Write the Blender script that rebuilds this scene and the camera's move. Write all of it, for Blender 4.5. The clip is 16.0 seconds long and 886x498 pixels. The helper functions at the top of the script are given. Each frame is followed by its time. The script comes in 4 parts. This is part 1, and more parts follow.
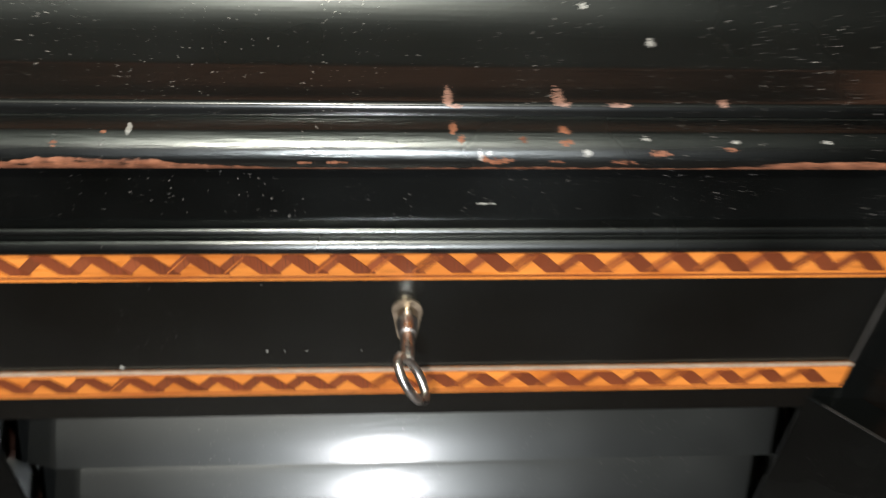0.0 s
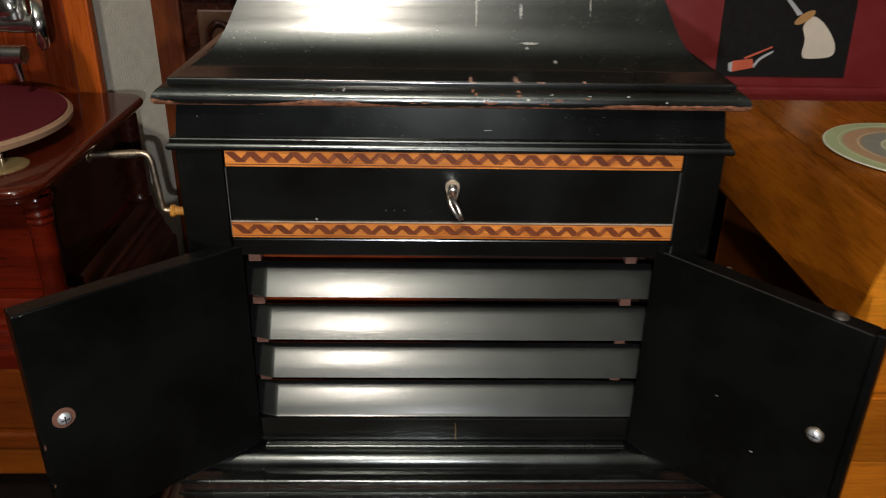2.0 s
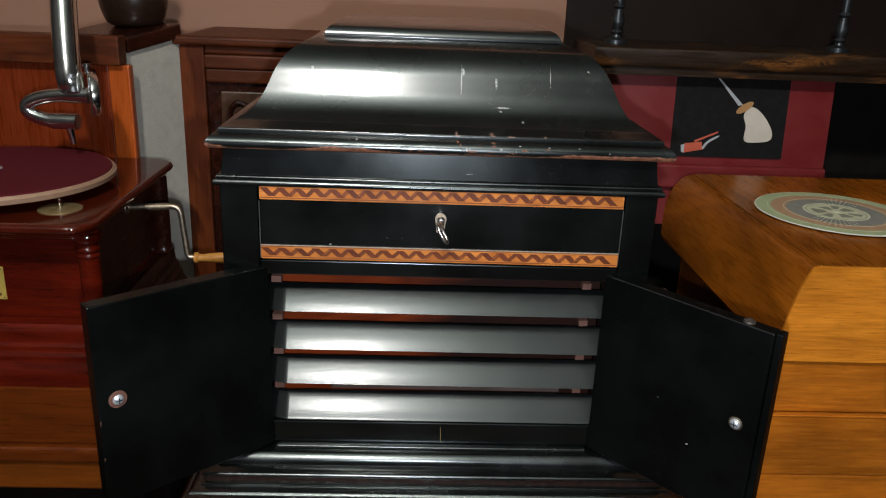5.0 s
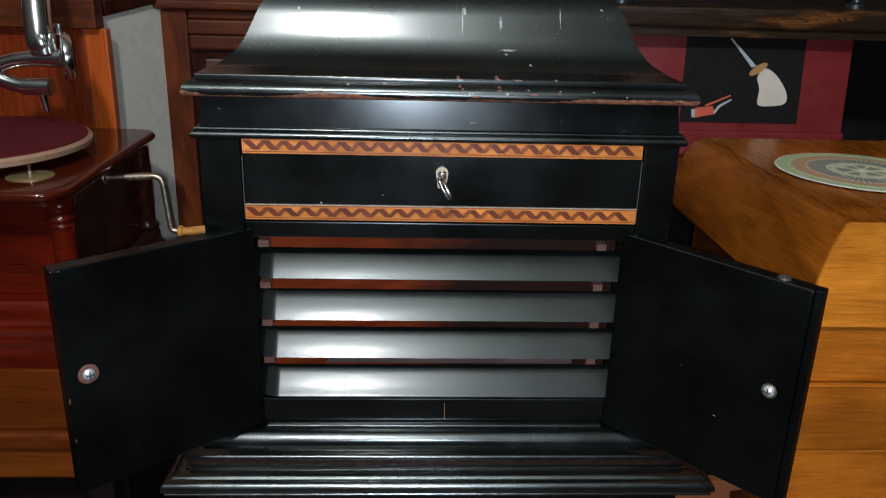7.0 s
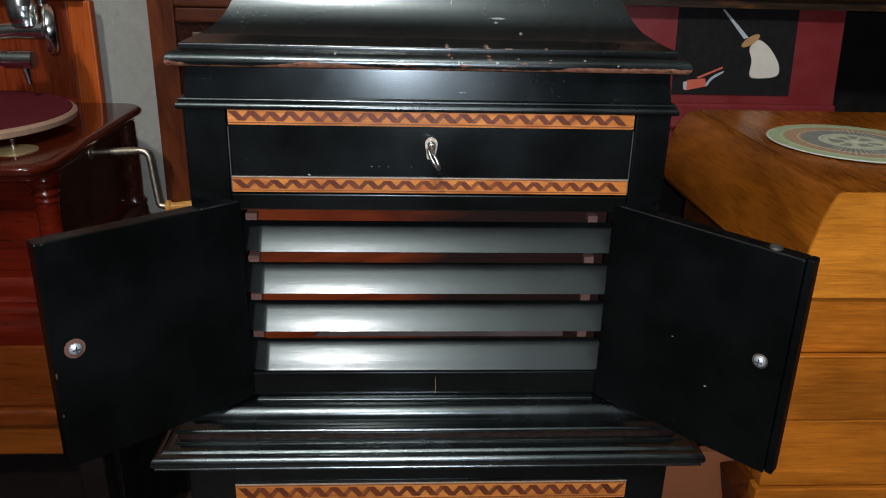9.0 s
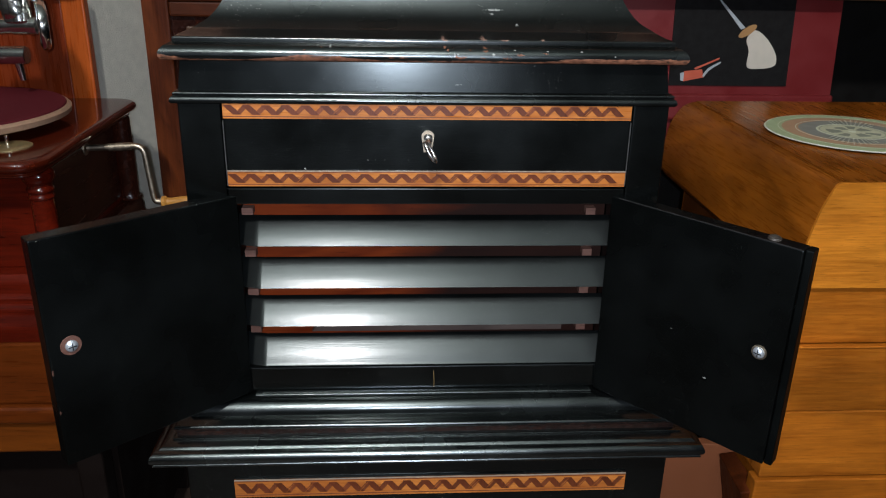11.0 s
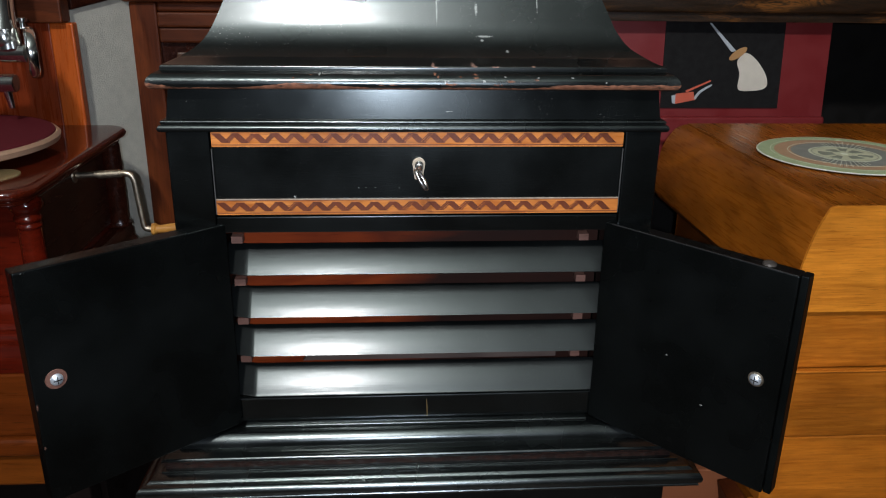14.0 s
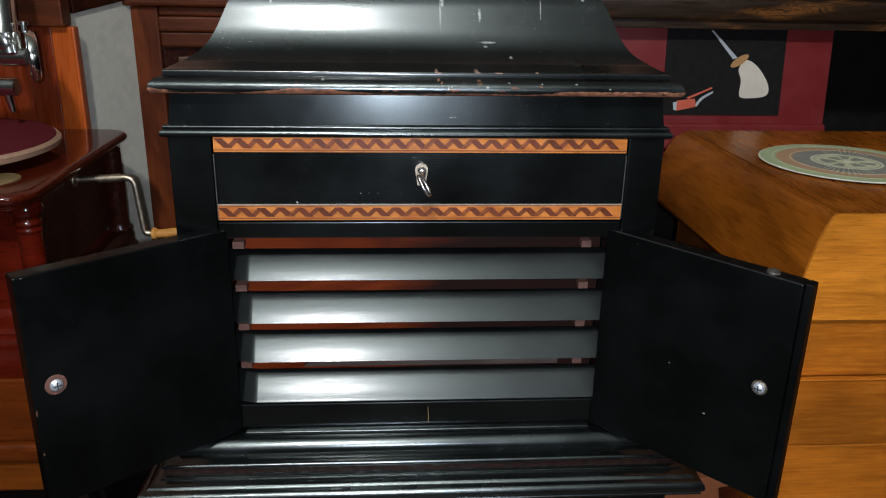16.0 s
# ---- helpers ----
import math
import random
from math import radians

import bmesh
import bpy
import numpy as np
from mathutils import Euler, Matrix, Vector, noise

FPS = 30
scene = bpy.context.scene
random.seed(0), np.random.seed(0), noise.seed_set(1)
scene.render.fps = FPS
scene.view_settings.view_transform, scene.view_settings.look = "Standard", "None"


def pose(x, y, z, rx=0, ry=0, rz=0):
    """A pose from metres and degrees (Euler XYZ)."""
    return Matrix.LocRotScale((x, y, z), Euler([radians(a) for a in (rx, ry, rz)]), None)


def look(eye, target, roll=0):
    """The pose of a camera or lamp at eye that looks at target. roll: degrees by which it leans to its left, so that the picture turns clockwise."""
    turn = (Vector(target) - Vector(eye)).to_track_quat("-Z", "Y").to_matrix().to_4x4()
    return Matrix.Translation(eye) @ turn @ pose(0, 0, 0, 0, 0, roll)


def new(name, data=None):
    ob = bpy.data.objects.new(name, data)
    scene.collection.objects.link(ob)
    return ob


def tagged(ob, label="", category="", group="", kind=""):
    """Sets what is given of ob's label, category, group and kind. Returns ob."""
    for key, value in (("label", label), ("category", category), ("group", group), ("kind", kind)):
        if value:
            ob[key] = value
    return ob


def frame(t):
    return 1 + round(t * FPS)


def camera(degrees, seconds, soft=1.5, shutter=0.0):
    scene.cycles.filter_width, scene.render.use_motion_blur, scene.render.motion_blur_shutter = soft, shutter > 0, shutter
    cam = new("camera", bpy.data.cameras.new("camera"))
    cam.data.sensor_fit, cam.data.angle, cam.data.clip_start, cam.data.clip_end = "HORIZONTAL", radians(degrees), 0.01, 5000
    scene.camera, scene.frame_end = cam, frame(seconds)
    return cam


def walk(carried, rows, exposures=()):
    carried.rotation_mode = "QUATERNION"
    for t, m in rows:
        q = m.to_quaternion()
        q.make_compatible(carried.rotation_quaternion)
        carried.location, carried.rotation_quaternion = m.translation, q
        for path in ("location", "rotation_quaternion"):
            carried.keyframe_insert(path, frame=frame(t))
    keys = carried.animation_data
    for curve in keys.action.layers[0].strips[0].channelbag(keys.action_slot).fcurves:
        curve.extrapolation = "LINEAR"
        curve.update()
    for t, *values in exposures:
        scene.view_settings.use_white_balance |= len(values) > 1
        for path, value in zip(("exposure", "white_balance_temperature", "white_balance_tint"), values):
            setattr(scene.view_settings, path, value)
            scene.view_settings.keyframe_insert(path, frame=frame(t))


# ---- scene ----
cam = camera(58.6, 16.0, soft=1.1, shutter=0.5)
PATH = [
    (0, (-0.007, -0.255, 1.149), (0.113, 1.285, -0.121), 2.6),
    (0.5, (0.015, -0.388, 1.19), (0.092, 1.226, 0.011), 2.2),
    (1, (-0.006, -0.503, 1.196), (0.032, 1.186, 0.126), 1.2),
    (1.5, (-0.052, -0.617, 1.177), (0.004, 1.138, 0.22), 1.3),
    (2, (-0.031, -0.706, 1.185), (0.023, 1.088, 0.303), 1.2),
    (2.5, (-0.002, -0.798, 1.191), (0.052, 1.013, 0.344), 0.7),
    (3, (-0.049, -0.838, 1.194), (0.022, 0.985, 0.374), 0.4),
    (3.5, (-0.054, -0.89, 1.198), (0.022, 0.943, 0.403), 1.3),
    (4, (-0.027, -0.917, 1.195), (0.047, 0.93, 0.431), 2.7),
    (4.2, (-0.029, -0.92, 1.197), (0.051, 0.938, 0.462), 2.8),
    (6.5, (-0.042, -0.843, 1.117), (0.045, 1.06, 0.506), 1.6),
    (7, (-0.039, -0.837, 1.113), (0.052, 1.047, 0.448), 1.6),
    (7.5, (-0.038, -0.834, 1.107), (0.058, 1.046, 0.428), 1.5),
    (8, (-0.038, -0.833, 1.106), (0.064, 1.044, 0.424), 1.6),
    (8.5, (-0.035, -0.833, 1.105), (0.07, 1.037, 0.403), 1.5),
    (9, (-0.036, -0.832, 1.104), (0.075, 1.031, 0.388), 1.5),
    (11.5, (-0.035, -0.826, 1.102), (0.085, 1.032, 0.371), 1.0),
    (12, (-0.032, -0.823, 1.106), (0.091, 1.038, 0.384), 0.9),
    (12.5, (-0.032, -0.822, 1.105), (0.092, 1.043, 0.394), 1.0),
    (13, (-0.034, -0.82, 1.108), (0.094, 1.049, 0.408), 0.9),
    (13.5, (-0.032, -0.819, 1.107), (0.095, 1.054, 0.417), 0.8),
    (14, (-0.032, -0.817, 1.106), (0.099, 1.058, 0.424), 0.8),
    (14.5, (-0.032, -0.816, 1.106), (0.099, 1.062, 0.431), 0.7),
    (15, (-0.034, -0.816, 1.104), (0.097, 1.063, 0.433), 0.9),
    (15.5, (-0.036, -0.815, 1.106), (0.097, 1.065, 0.437), 1.0),
    (16, (-0.036, -0.813, 1.106), (0.099, 1.067, 0.436), 1.1),
]
walk(cam, [(t, look(eye, target, roll)) for t, eye, target, roll in PATH],
     exposures=[(0.0, 0.82, 6900, 14), (0.5, 0.52, 7000, 14), (1.0, 0.20, 7150, 15), (2.0, 0.05, 7150, 15), (3.0, -0.04, 7000, 14), (3.9, 0.05, 6750, 13), (6.6, 0.17, 5950, 11), (16.0, 0.2, 5950, 11)])

# ---- light and room brightness ----
world = bpy.data.worlds.new("dim_room")
scene.world = world
world.use_nodes = True
world.node_tree.nodes["Background"].inputs[0].default_value = (1.0, 0.93, 0.85, 1)
world.node_tree.nodes["Background"].inputs[1].default_value = 0.004

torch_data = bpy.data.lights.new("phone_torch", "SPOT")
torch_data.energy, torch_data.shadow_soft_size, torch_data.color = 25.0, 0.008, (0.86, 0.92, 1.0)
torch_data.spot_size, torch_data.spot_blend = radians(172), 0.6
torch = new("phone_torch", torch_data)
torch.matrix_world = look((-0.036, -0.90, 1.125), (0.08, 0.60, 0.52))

lamp_data = bpy.data.lights.new("globe_lamp_light", "POINT")
lamp_data.energy, lamp_data.shadow_soft_size, lamp_data.color = 150.0, 0.085, (1.0, 0.965, 0.89)
lamp = new("globe_lamp_light", lamp_data)
lamp.location = (-0.33, -1.80, 2.72)


# ---- small builders ----
def empty(name, at=(0, 0, 0)):
    ob = new(name)
    ob.empty_display_size = 0.05
    ob.location = at
    return ob


def part(name, bm, material, parent=None, label="", smooth=False):
    me = bpy.data.meshes.new(name)
    bmesh.ops.recalc_face_normals(bm, faces=bm.faces)
    bm.to_mesh(me)
    bm.free()
    if smooth:
        me.shade_smooth()
        me.set_sharp_from_angle(angle=radians(38))
    me.materials.append(material)
    ob = new(name, me)
    if parent:
        ob.parent = parent
        ob.matrix_parent_inverse = Matrix.Translation(-parent.location) if parent.type == "EMPTY" and not parent.parent else Matrix()
    if label:
        ob["label"] = label
    return ob


def soft_edges(ob, width, segments=2, angle=35):
    mod = ob.modifiers.new("soft", "BEVEL")
    mod.width, mod.segments, mod.limit_method, mod.angle_limit = width, segments, "ANGLE", radians(angle)
    return ob


def box(x0, x1, y0, y1, z0, z1, bm=None):
    bm = bm or bmesh.new()
    m = Matrix.Translation(((x0 + x1) / 2, (y0 + y1) / 2, (z0 + z1) / 2)) @ Matrix.Diagonal((x1 - x0, y1 - y0, z1 - z0, 1))
    bmesh.ops.create_cube(bm, size=1, matrix=m)
    return bm


def extrude_profile(pts, axis, a, b, bm=None):
    """A closed outline of (u, v) drawn out along an axis from a to b; u, v are the two other axes in order."""
    bm = bm or bmesh.new()
    def at(u, v, w):
        return {"x": (w, u, v), "y": (u, w, v), "z": (u, v, w)}[axis]
    r0 = [bm.verts.new(at(u, v, a)) for u, v in pts]
    r1 = [bm.verts.new(at(u, v, b)) for u, v in pts]
    n = len(pts)
    for i in range(n):
        bm.faces.new((r0[i], r0[(i + 1) % n], r1[(i + 1) % n], r1[i]))
    bm.faces.new(r0[::-1])
    bm.faces.new(r1)
    return bm


def ring_loft(profile, hx, y0, y1, cap_bottom=True, cap_top=True, cx=0.0):
    """Mitred moulding round a rectangle: profile of (offset outwards, height)."""
    bm = bmesh.new()
    rings = []
    for o, z in profile:
        rings.append([bm.verts.new(p) for p in ((cx - hx - o, y0 - o, z), (cx + hx + o, y0 - o, z), (cx + hx + o, y1 + o, z), (cx - hx - o, y1 + o, z))])
    for r, s in zip(rings, rings[1:]):
        for i in range(4):
            bm.faces.new((r[i], r[(i + 1) % 4], s[(i + 1) % 4], s[i]))
    if cap_bottom:
        bm.faces.new(rings[0][::-1])
    if cap_top:
        bm.faces.new(rings[-1])
    return bm


def rounded_loft(profile, x0, x1, y0, y1, radius):
    """Like ring_loft, with the corners rounded in plan."""
    bm = bmesh.new()
    rings = []
    for o, z in profile:
        ring = []
        for cx, cy, a0 in ((x0 + radius, y0 + radius, 180), (x1 - radius, y0 + radius, 270), (x1 - radius, y1 - radius, 0), (x0 + radius, y1 - radius, 90)):
            for k in range(7):
                a = radians(a0 + 15 * k)
                ring.append(bm.verts.new((cx + (radius + o) * math.cos(a), cy + (radius + o) * math.sin(a), z)))
        rings.append(ring)
    for r, s in zip(rings, rings[1:]):
        for i in range(len(r)):
            j = (i + 1) % len(r)
            bm.faces.new((r[i], r[j], s[j], s[i]))
    bm.faces.new(rings[0][::-1])
    bm.faces.new(rings[-1])
    return bm


def smooth_profile(pts, steps=5):
    """Catmull-Rom through the points."""
    out = []
    for i in range(len(pts) - 1):
        p0, p1, p2, p3 = pts[max(i - 1, 0)], pts[i], pts[i + 1], pts[min(i + 2, len(pts) - 1)]
        for s in range(steps):
            t = s / steps
            out.append(tuple(0.5 * (2 * b + (c - a) * t + (2 * a - 5 * b + 4 * c - d) * t * t + (3 * b - a - 3 * c + d) * t ** 3) for a, b, c, d in zip(p0, p1, p2, p3)))
    out.append(tuple(pts[-1]))
    return out


def lathe(profile, segments=32, bm=None, m=Matrix()):
    """Turned about the z axis: profile of (radius, height)."""
    bm = bm or bmesh.new()
    rings = []
    for r, z in profile:
        if r < 1e-6:
            rings.append([bm.verts.new(m @ Vector((0, 0, z)))])
        else:
            rings.append([bm.verts.new(m @ Vector((r * math.cos(2 * math.pi * i / segments), r * math.sin(2 * math.pi * i / segments), z))) for i in range(segments)])
    for a, b in zip(rings, rings[1:]):
        for i in range(segments):
            j = (i + 1) % segments
            if len(a) == 1 and len(b) == 1:
                continue
            if len(a) == 1:
                bm.faces.new((a[0], b[j], b[i]))
            elif len(b) == 1:
                bm.faces.new((a[i], a[j], b[0]))
            else:
                bm.faces.new((a[i], a[j], b[j], b[i]))
    return bm


def tube(points, radii, segments=14, bm=None):
    """A round rod along points; radii one number or one a point."""
    bm = bm or bmesh.new()
    pts = [Vector(p) for p in points]
    if not isinstance(radii, (list, tuple)):
        radii = [radii] * len(pts)
    rings, side = [], None
    for i, p in enumerate(pts):
        d = (pts[min(i + 1, len(pts) - 1)] - pts[max(i - 1, 0)]).normalized()
        if side is None:
            side = d.orthogonal().normalized()
        side = (side - d * side.dot(d)).normalized()
        up = d.cross(side)
        rings.append([bm.verts.new(p + radii[i] * (math.cos(a) * side + math.sin(a) * up)) for a in (2 * math.pi * k / segments for k in range(segments))])
    for a, b in zip(rings, rings[1:]):
        for i in range(segments):
            bm.faces.new((a[i], a[(i + 1) % segments], b[(i + 1) % segments], b[i]))
    bm.faces.new(rings[0][::-1])
    bm.faces.new(rings[-1])
    return bm


# ---- materials ----
def material(name):
    mat = bpy.data.materials.new(name)
    mat.use_nodes = True
    nt = mat.node_tree
    return mat, nt, nt.nodes["Principled BSDF"]


def noise_node(nt, scale, stretch=(1, 1, 1), detail=4.0, space="Object", distortion=0.0, rough=0.55):
    tc = nt.nodes.new("ShaderNodeTexCoord")
    mp = nt.nodes.new("ShaderNodeMapping")
    mp.inputs["Scale"].default_value = stretch
    tx = nt.nodes.new("ShaderNodeTexNoise")
    tx.inputs["Scale"].default_value, tx.inputs["Detail"].default_value, tx.inputs["Distortion"].default_value = scale, detail, distortion
    tx.inputs["Roughness"].default_value = rough
    nt.links.new(tc.outputs[space], mp.inputs["Vector"])
    nt.links.new(mp.outputs["Vector"], tx.inputs["Vector"])
    return tx.outputs["Fac"]


def ramp(nt, fac, stops):
    r = nt.nodes.new("ShaderNodeValToRGB")
    while len(r.color_ramp.elements) < len(stops):
        r.color_ramp.elements.new(0.5)
    for e, (p, c) in zip(r.color_ramp.elements, stops):
        e.position = p
        e.color = (c, c, c, 1) if isinstance(c, (int, float)) else (*c, 1)
    nt.links.new(fac, r.inputs["Fac"])
    return r.outputs["Color"]


def mix(nt, fac, a, b, mode="MIX"):
    m = nt.nodes.new("ShaderNodeMix")
    m.data_type, m.blend_type = "RGBA", mode
    for sock, v in ((m.inputs["Factor"], fac), (m.inputs["A"], a), (m.inputs["B"], b)):
        if isinstance(v, (int, float)):
            sock.default_value = v
        elif isinstance(v, tuple):
            sock.default_value = (*v, 1)
        else:
            nt.links.new(v, sock)
    return m.outputs["Result"]


def maths(nt, op, a, b=0.0, clamp=False):
    m = nt.nodes.new("ShaderNodeMath")
    m.operation, m.use_clamp = op, clamp
    for sock, v in zip(m.inputs, (a, b)):
        if isinstance(v, (int, float)):
            sock.default_value = v
        else:
            nt.links.new(v, sock)
    return m.outputs["Value"]


def bump(nt, height, bsdf, strength, distance=0.001):
    b = nt.nodes.new("ShaderNodeBump")
    b.inputs["Strength"].default_value, b.inputs["Distance"].default_value = strength, distance
    nt.links.new(height, b.inputs["Height"])
    nt.links.new(b.outputs["Normal"], bsdf.inputs["Normal"])


def lacquer(name, wear=None, speck=0.35, rough=(0.16, 0.34), chips=(), scratches=(), gloss=0.8, texture=0.09, along=0.7, bare=((0.13, 0.042, 0.020), (0.42, 0.22, 0.15)), ior=1.5, haze=0.0, coat=1.0, dusty=0.695):
    """Old black piano lacquer over wood: fine grain, specks; wear = (height, ((from x, to x, lift there), ...), unevenness) of an edge rubbed through to the wood;
    chips and scratches = (x, z, half width, half height) of places where it has come off or is scuffed pale."""
    mat, nt, bsdf = material(name)
    grain = noise_node(nt, 90, (along, 10, 10), 5)
    cloud = noise_node(nt, 9, (1, 1, 1), 3)
    colour = mix(nt, ramp(nt, cloud, [(0.35, 0.0), (0.7, 1.0)]), (0.0011, 0.0013, 0.0012), (0.0032, 0.0037, 0.0036))
    dust = noise_node(nt, 980, (0.5, 1, 1), 2, rough=0.4)
    patch = noise_node(nt, 22, (1, 1, 1), 2)
    dots = maths(nt, "MULTIPLY", ramp(nt, dust, [(dusty, 0.0), (dusty + 0.07, 1.0)]), ramp(nt, patch, [(0.45, 0.0), (0.65, speck)]))
    colour = mix(nt, dots, colour, (0.26, 0.25, 0.23))
    tc = nt.nodes.new("ShaderNodeTexCoord")
    sep = nt.nodes.new("ShaderNodeSeparateXYZ")
    nt.links.new(tc.outputs["Object"], sep.inputs["Vector"])
    fine = noise_node(nt, 170, (1, 1, 1), 4)
    rag = maths(nt, "MULTIPLY", maths(nt, "SUBTRACT", noise_node(nt, 1100, (0.5, 1, 1), 3, rough=0.6), 0.5), 9.0)

    def spots(places):
        total = None
        for x, z, w, h in places:
            dx = maths(nt, "DIVIDE", maths(nt, "SUBTRACT", sep.outputs["X"], x), w)
            dz = maths(nt, "DIVIDE", maths(nt, "SUBTRACT", sep.outputs["Z"], z), h)
            d = maths(nt, "ADD", maths(nt, "ADD", maths(nt, "MULTIPLY", dx, dx), maths(nt, "MULTIPLY", dz, dz)), rag)
            m = maths(nt, "LESS_THAN", d, 1.0)
            total = maths(nt, "MAXIMUM", total, m) if total else m
        return total

    rawness = spots(chips) if chips else None
    if wear:
        run = noise_node(nt, 60.0, (1, 0.2, 0.2), 5, rough=0.65)
        reach = None
        for x0, x1, lift in wear[1]:
            inside = maths(nt, "MULTIPLY", maths(nt, "MULTIPLY", maths(nt, "SUBTRACT", sep.outputs["X"], x0), 25.0, True), maths(nt, "MULTIPLY", maths(nt, "SUBTRACT", x1, sep.outputs["X"]), 25.0, True))
            inside = maths(nt, "MULTIPLY", inside, lift)
            reach = maths(nt, "MAXIMUM", reach, inside) if reach else inside
        top = maths(nt, "ADD", wear[0], maths(nt, "ADD", reach, maths(nt, "MULTIPLY", maths(nt, "ADD", run, fine), wear[2])))
        streaks = noise_node(nt, 420, (0.22, 1, 1), 4, rough=0.7)
        rubbed = maths(nt, "MULTIPLY", maths(nt, "LESS_THAN", sep.outputs["Z"], top), ramp(nt, streaks, [(0.34, 0.0), (0.48, 1.0)]))
        rawness = maths(nt, "MAXIMUM", rawness, rubbed) if rawness else rubbed
    if rawness:
        raw = mix(nt, ramp(nt, fine, [(0.3, 0.0), (0.7, 1.0)]), *bare)
        colour = mix(nt, rawness, colour, raw)
    if scratches:
        colour = mix(nt, maths(nt, "MULTIPLY", spots(scratches), 0.75), colour, (0.36, 0.36, 0.33))
    nt.links.new(colour, bsdf.inputs["Base Color"])
    r = ramp(nt, cloud, [(0.3, rough[0]), (0.75, rough[1])])
    if rawness:
        r = mix(nt, rawness, r, (0.6, 0.6, 0.6))
    if haze:
        nt.links.new(r, bsdf.inputs["Coat Roughness"])
        bsdf.inputs["Coat Weight"].default_value = coat
        r = ramp(nt, cloud, [(0.3, haze - 0.05), (0.75, haze + 0.05)])
    nt.links.new(r, bsdf.inputs["Roughness"])
    bsdf.inputs["Specular IOR Level"].default_value = gloss
    bsdf.inputs["IOR"].default_value = ior
    if rawness:
        nt.links.new(maths(nt, "SUBTRACT", gloss, maths(nt, "MULTIPLY", rawness, 0.75 * gloss)), bsdf.inputs["Specular IOR Level"])
    bsdf.inputs["Specular Tint"].default_value = (0.92, 1.0, 0.98, 1)
    bump(nt, grain, bsdf, texture, 0.0006)
    if haze:
        nt.links.new(bsdf.inputs["Normal"].links[0].from_socket, bsdf.inputs["Coat Normal"])
    return mat


def wood(name, dark, light, along="x", rough=(0.25, 0.45), grain=26, ring=5.0, relief=0.15, rings=0.45, gloss=0.5, pore=0.55, vary=0.0, mottle=0.0):
    """Polished wood with the grain along one axis."""
    mat, nt, bsdf = material(name)
    s = {"x": (0.06, 1, 1), "y": (1, 0.06, 1), "z": (1, 1, 0.06)}[along]
    fine = noise_node(nt, grain * 9, s, 5)
    broad = noise_node(nt, ring, tuple(min(1, 4 * v) for v in s), 3, distortion=1.5)
    wave = ramp(nt, maths(nt, "FRACT", maths(nt, "MULTIPLY", broad, 7.0)), [(0.0, 0.0), (0.75, 1.0), (1.0, 0.1)])
    blend = maths(nt, "ADD", maths(nt, "MULTIPLY", wave, rings), maths(nt, "MULTIPLY", fine, 1.05 - rings))
    colour = ramp(nt, blend, [(0.18, dark), (0.85, light)])
    pores = ramp(nt, noise_node(nt, grain * 22, s, 2), [(0.60, 0.0), (0.70, pore)])
    bsdf.inputs["Specular IOR Level"].default_value = gloss
    colour = mix(nt, pores, colour, tuple(c * 0.45 for c in dark))
    if mottle:
        stain_and_shade = noise_node(nt, 11, tuple(max(v, 0.3) for v in s), 5, rough=0.65)
        colour = mix(nt, 1.0, colour, ramp(nt, stain_and_shade, [(0.34, 1.0 - mottle), (0.62, 1.0)]), "MULTIPLY")
    if vary:
        info = nt.nodes.new("ShaderNodeObjectInfo")
        colour = mix(nt, 1.0, colour, ramp(nt, info.outputs["Random"], [(0.0, 1.0 - vary), (1.0, 1.0)]), "MULTIPLY")
    nt.links.new(colour, bsdf.inputs["Base Color"])
    nt.links.new(ramp(nt, fine, [(0.3, rough[0]), (0.7, rough[1])]), bsdf.inputs["Roughness"])
    bump(nt, fine, bsdf, relief, 0.0008)
    return mat


def plain(name, colour, rough=0.5, metal=0.0, vary=0.15, scale=30, relief=0.05):
    mat, nt, bsdf = material(name)
    n = noise_node(nt, scale, (1, 1, 1), 4)
    nt.links.new(mix(nt, n, tuple(c * (1 - vary) for c in colour), tuple(min(1, c * (1 + vary)) for c in colour)), bsdf.inputs["Base Color"])
    nt.links.new(ramp(nt, n, [(0.3, max(0.02, rough * 0.75)), (0.75, min(1, rough * 1.25))]), bsdf.inputs["Roughness"])
    bsdf.inputs["Metallic"].default_value = metal
    if relief:
        bump(nt, noise_node(nt, scale * 6, (1, 1, 1), 3), bsdf, relief, 0.001)
    return mat


black = lacquer("black_lacquer")
black_plinth = lacquer("black_lacquer_plinth", speck=0.8, texture=0.2, rough=(0.20, 0.32), gloss=1.0, ior=1.7)
black_front = lacquer("black_lacquer_drawer", speck=0.35, rough=(0.16, 0.28), gloss=0.85, scratches=((-0.0660, 0.8800, 0.0006, 0.0004), (-0.0580, 0.8800, 0.0006, 0.0004), (-0.0480, 0.8800, 0.0006, 0.0004), (-0.0230, 0.8800, 0.0006, 0.0004), (-0.1330, 0.8700, 0.0010, 0.0010)))
black_frieze = lacquer("black_lacquer_frieze", speck=0.5, rough=(0.18, 0.28), gloss=0.30, texture=0.035, scratches=((0.0300, 0.9600, 0.0040, 0.0003), (-0.2380, 0.9700, 0.0008, 0.0003)))
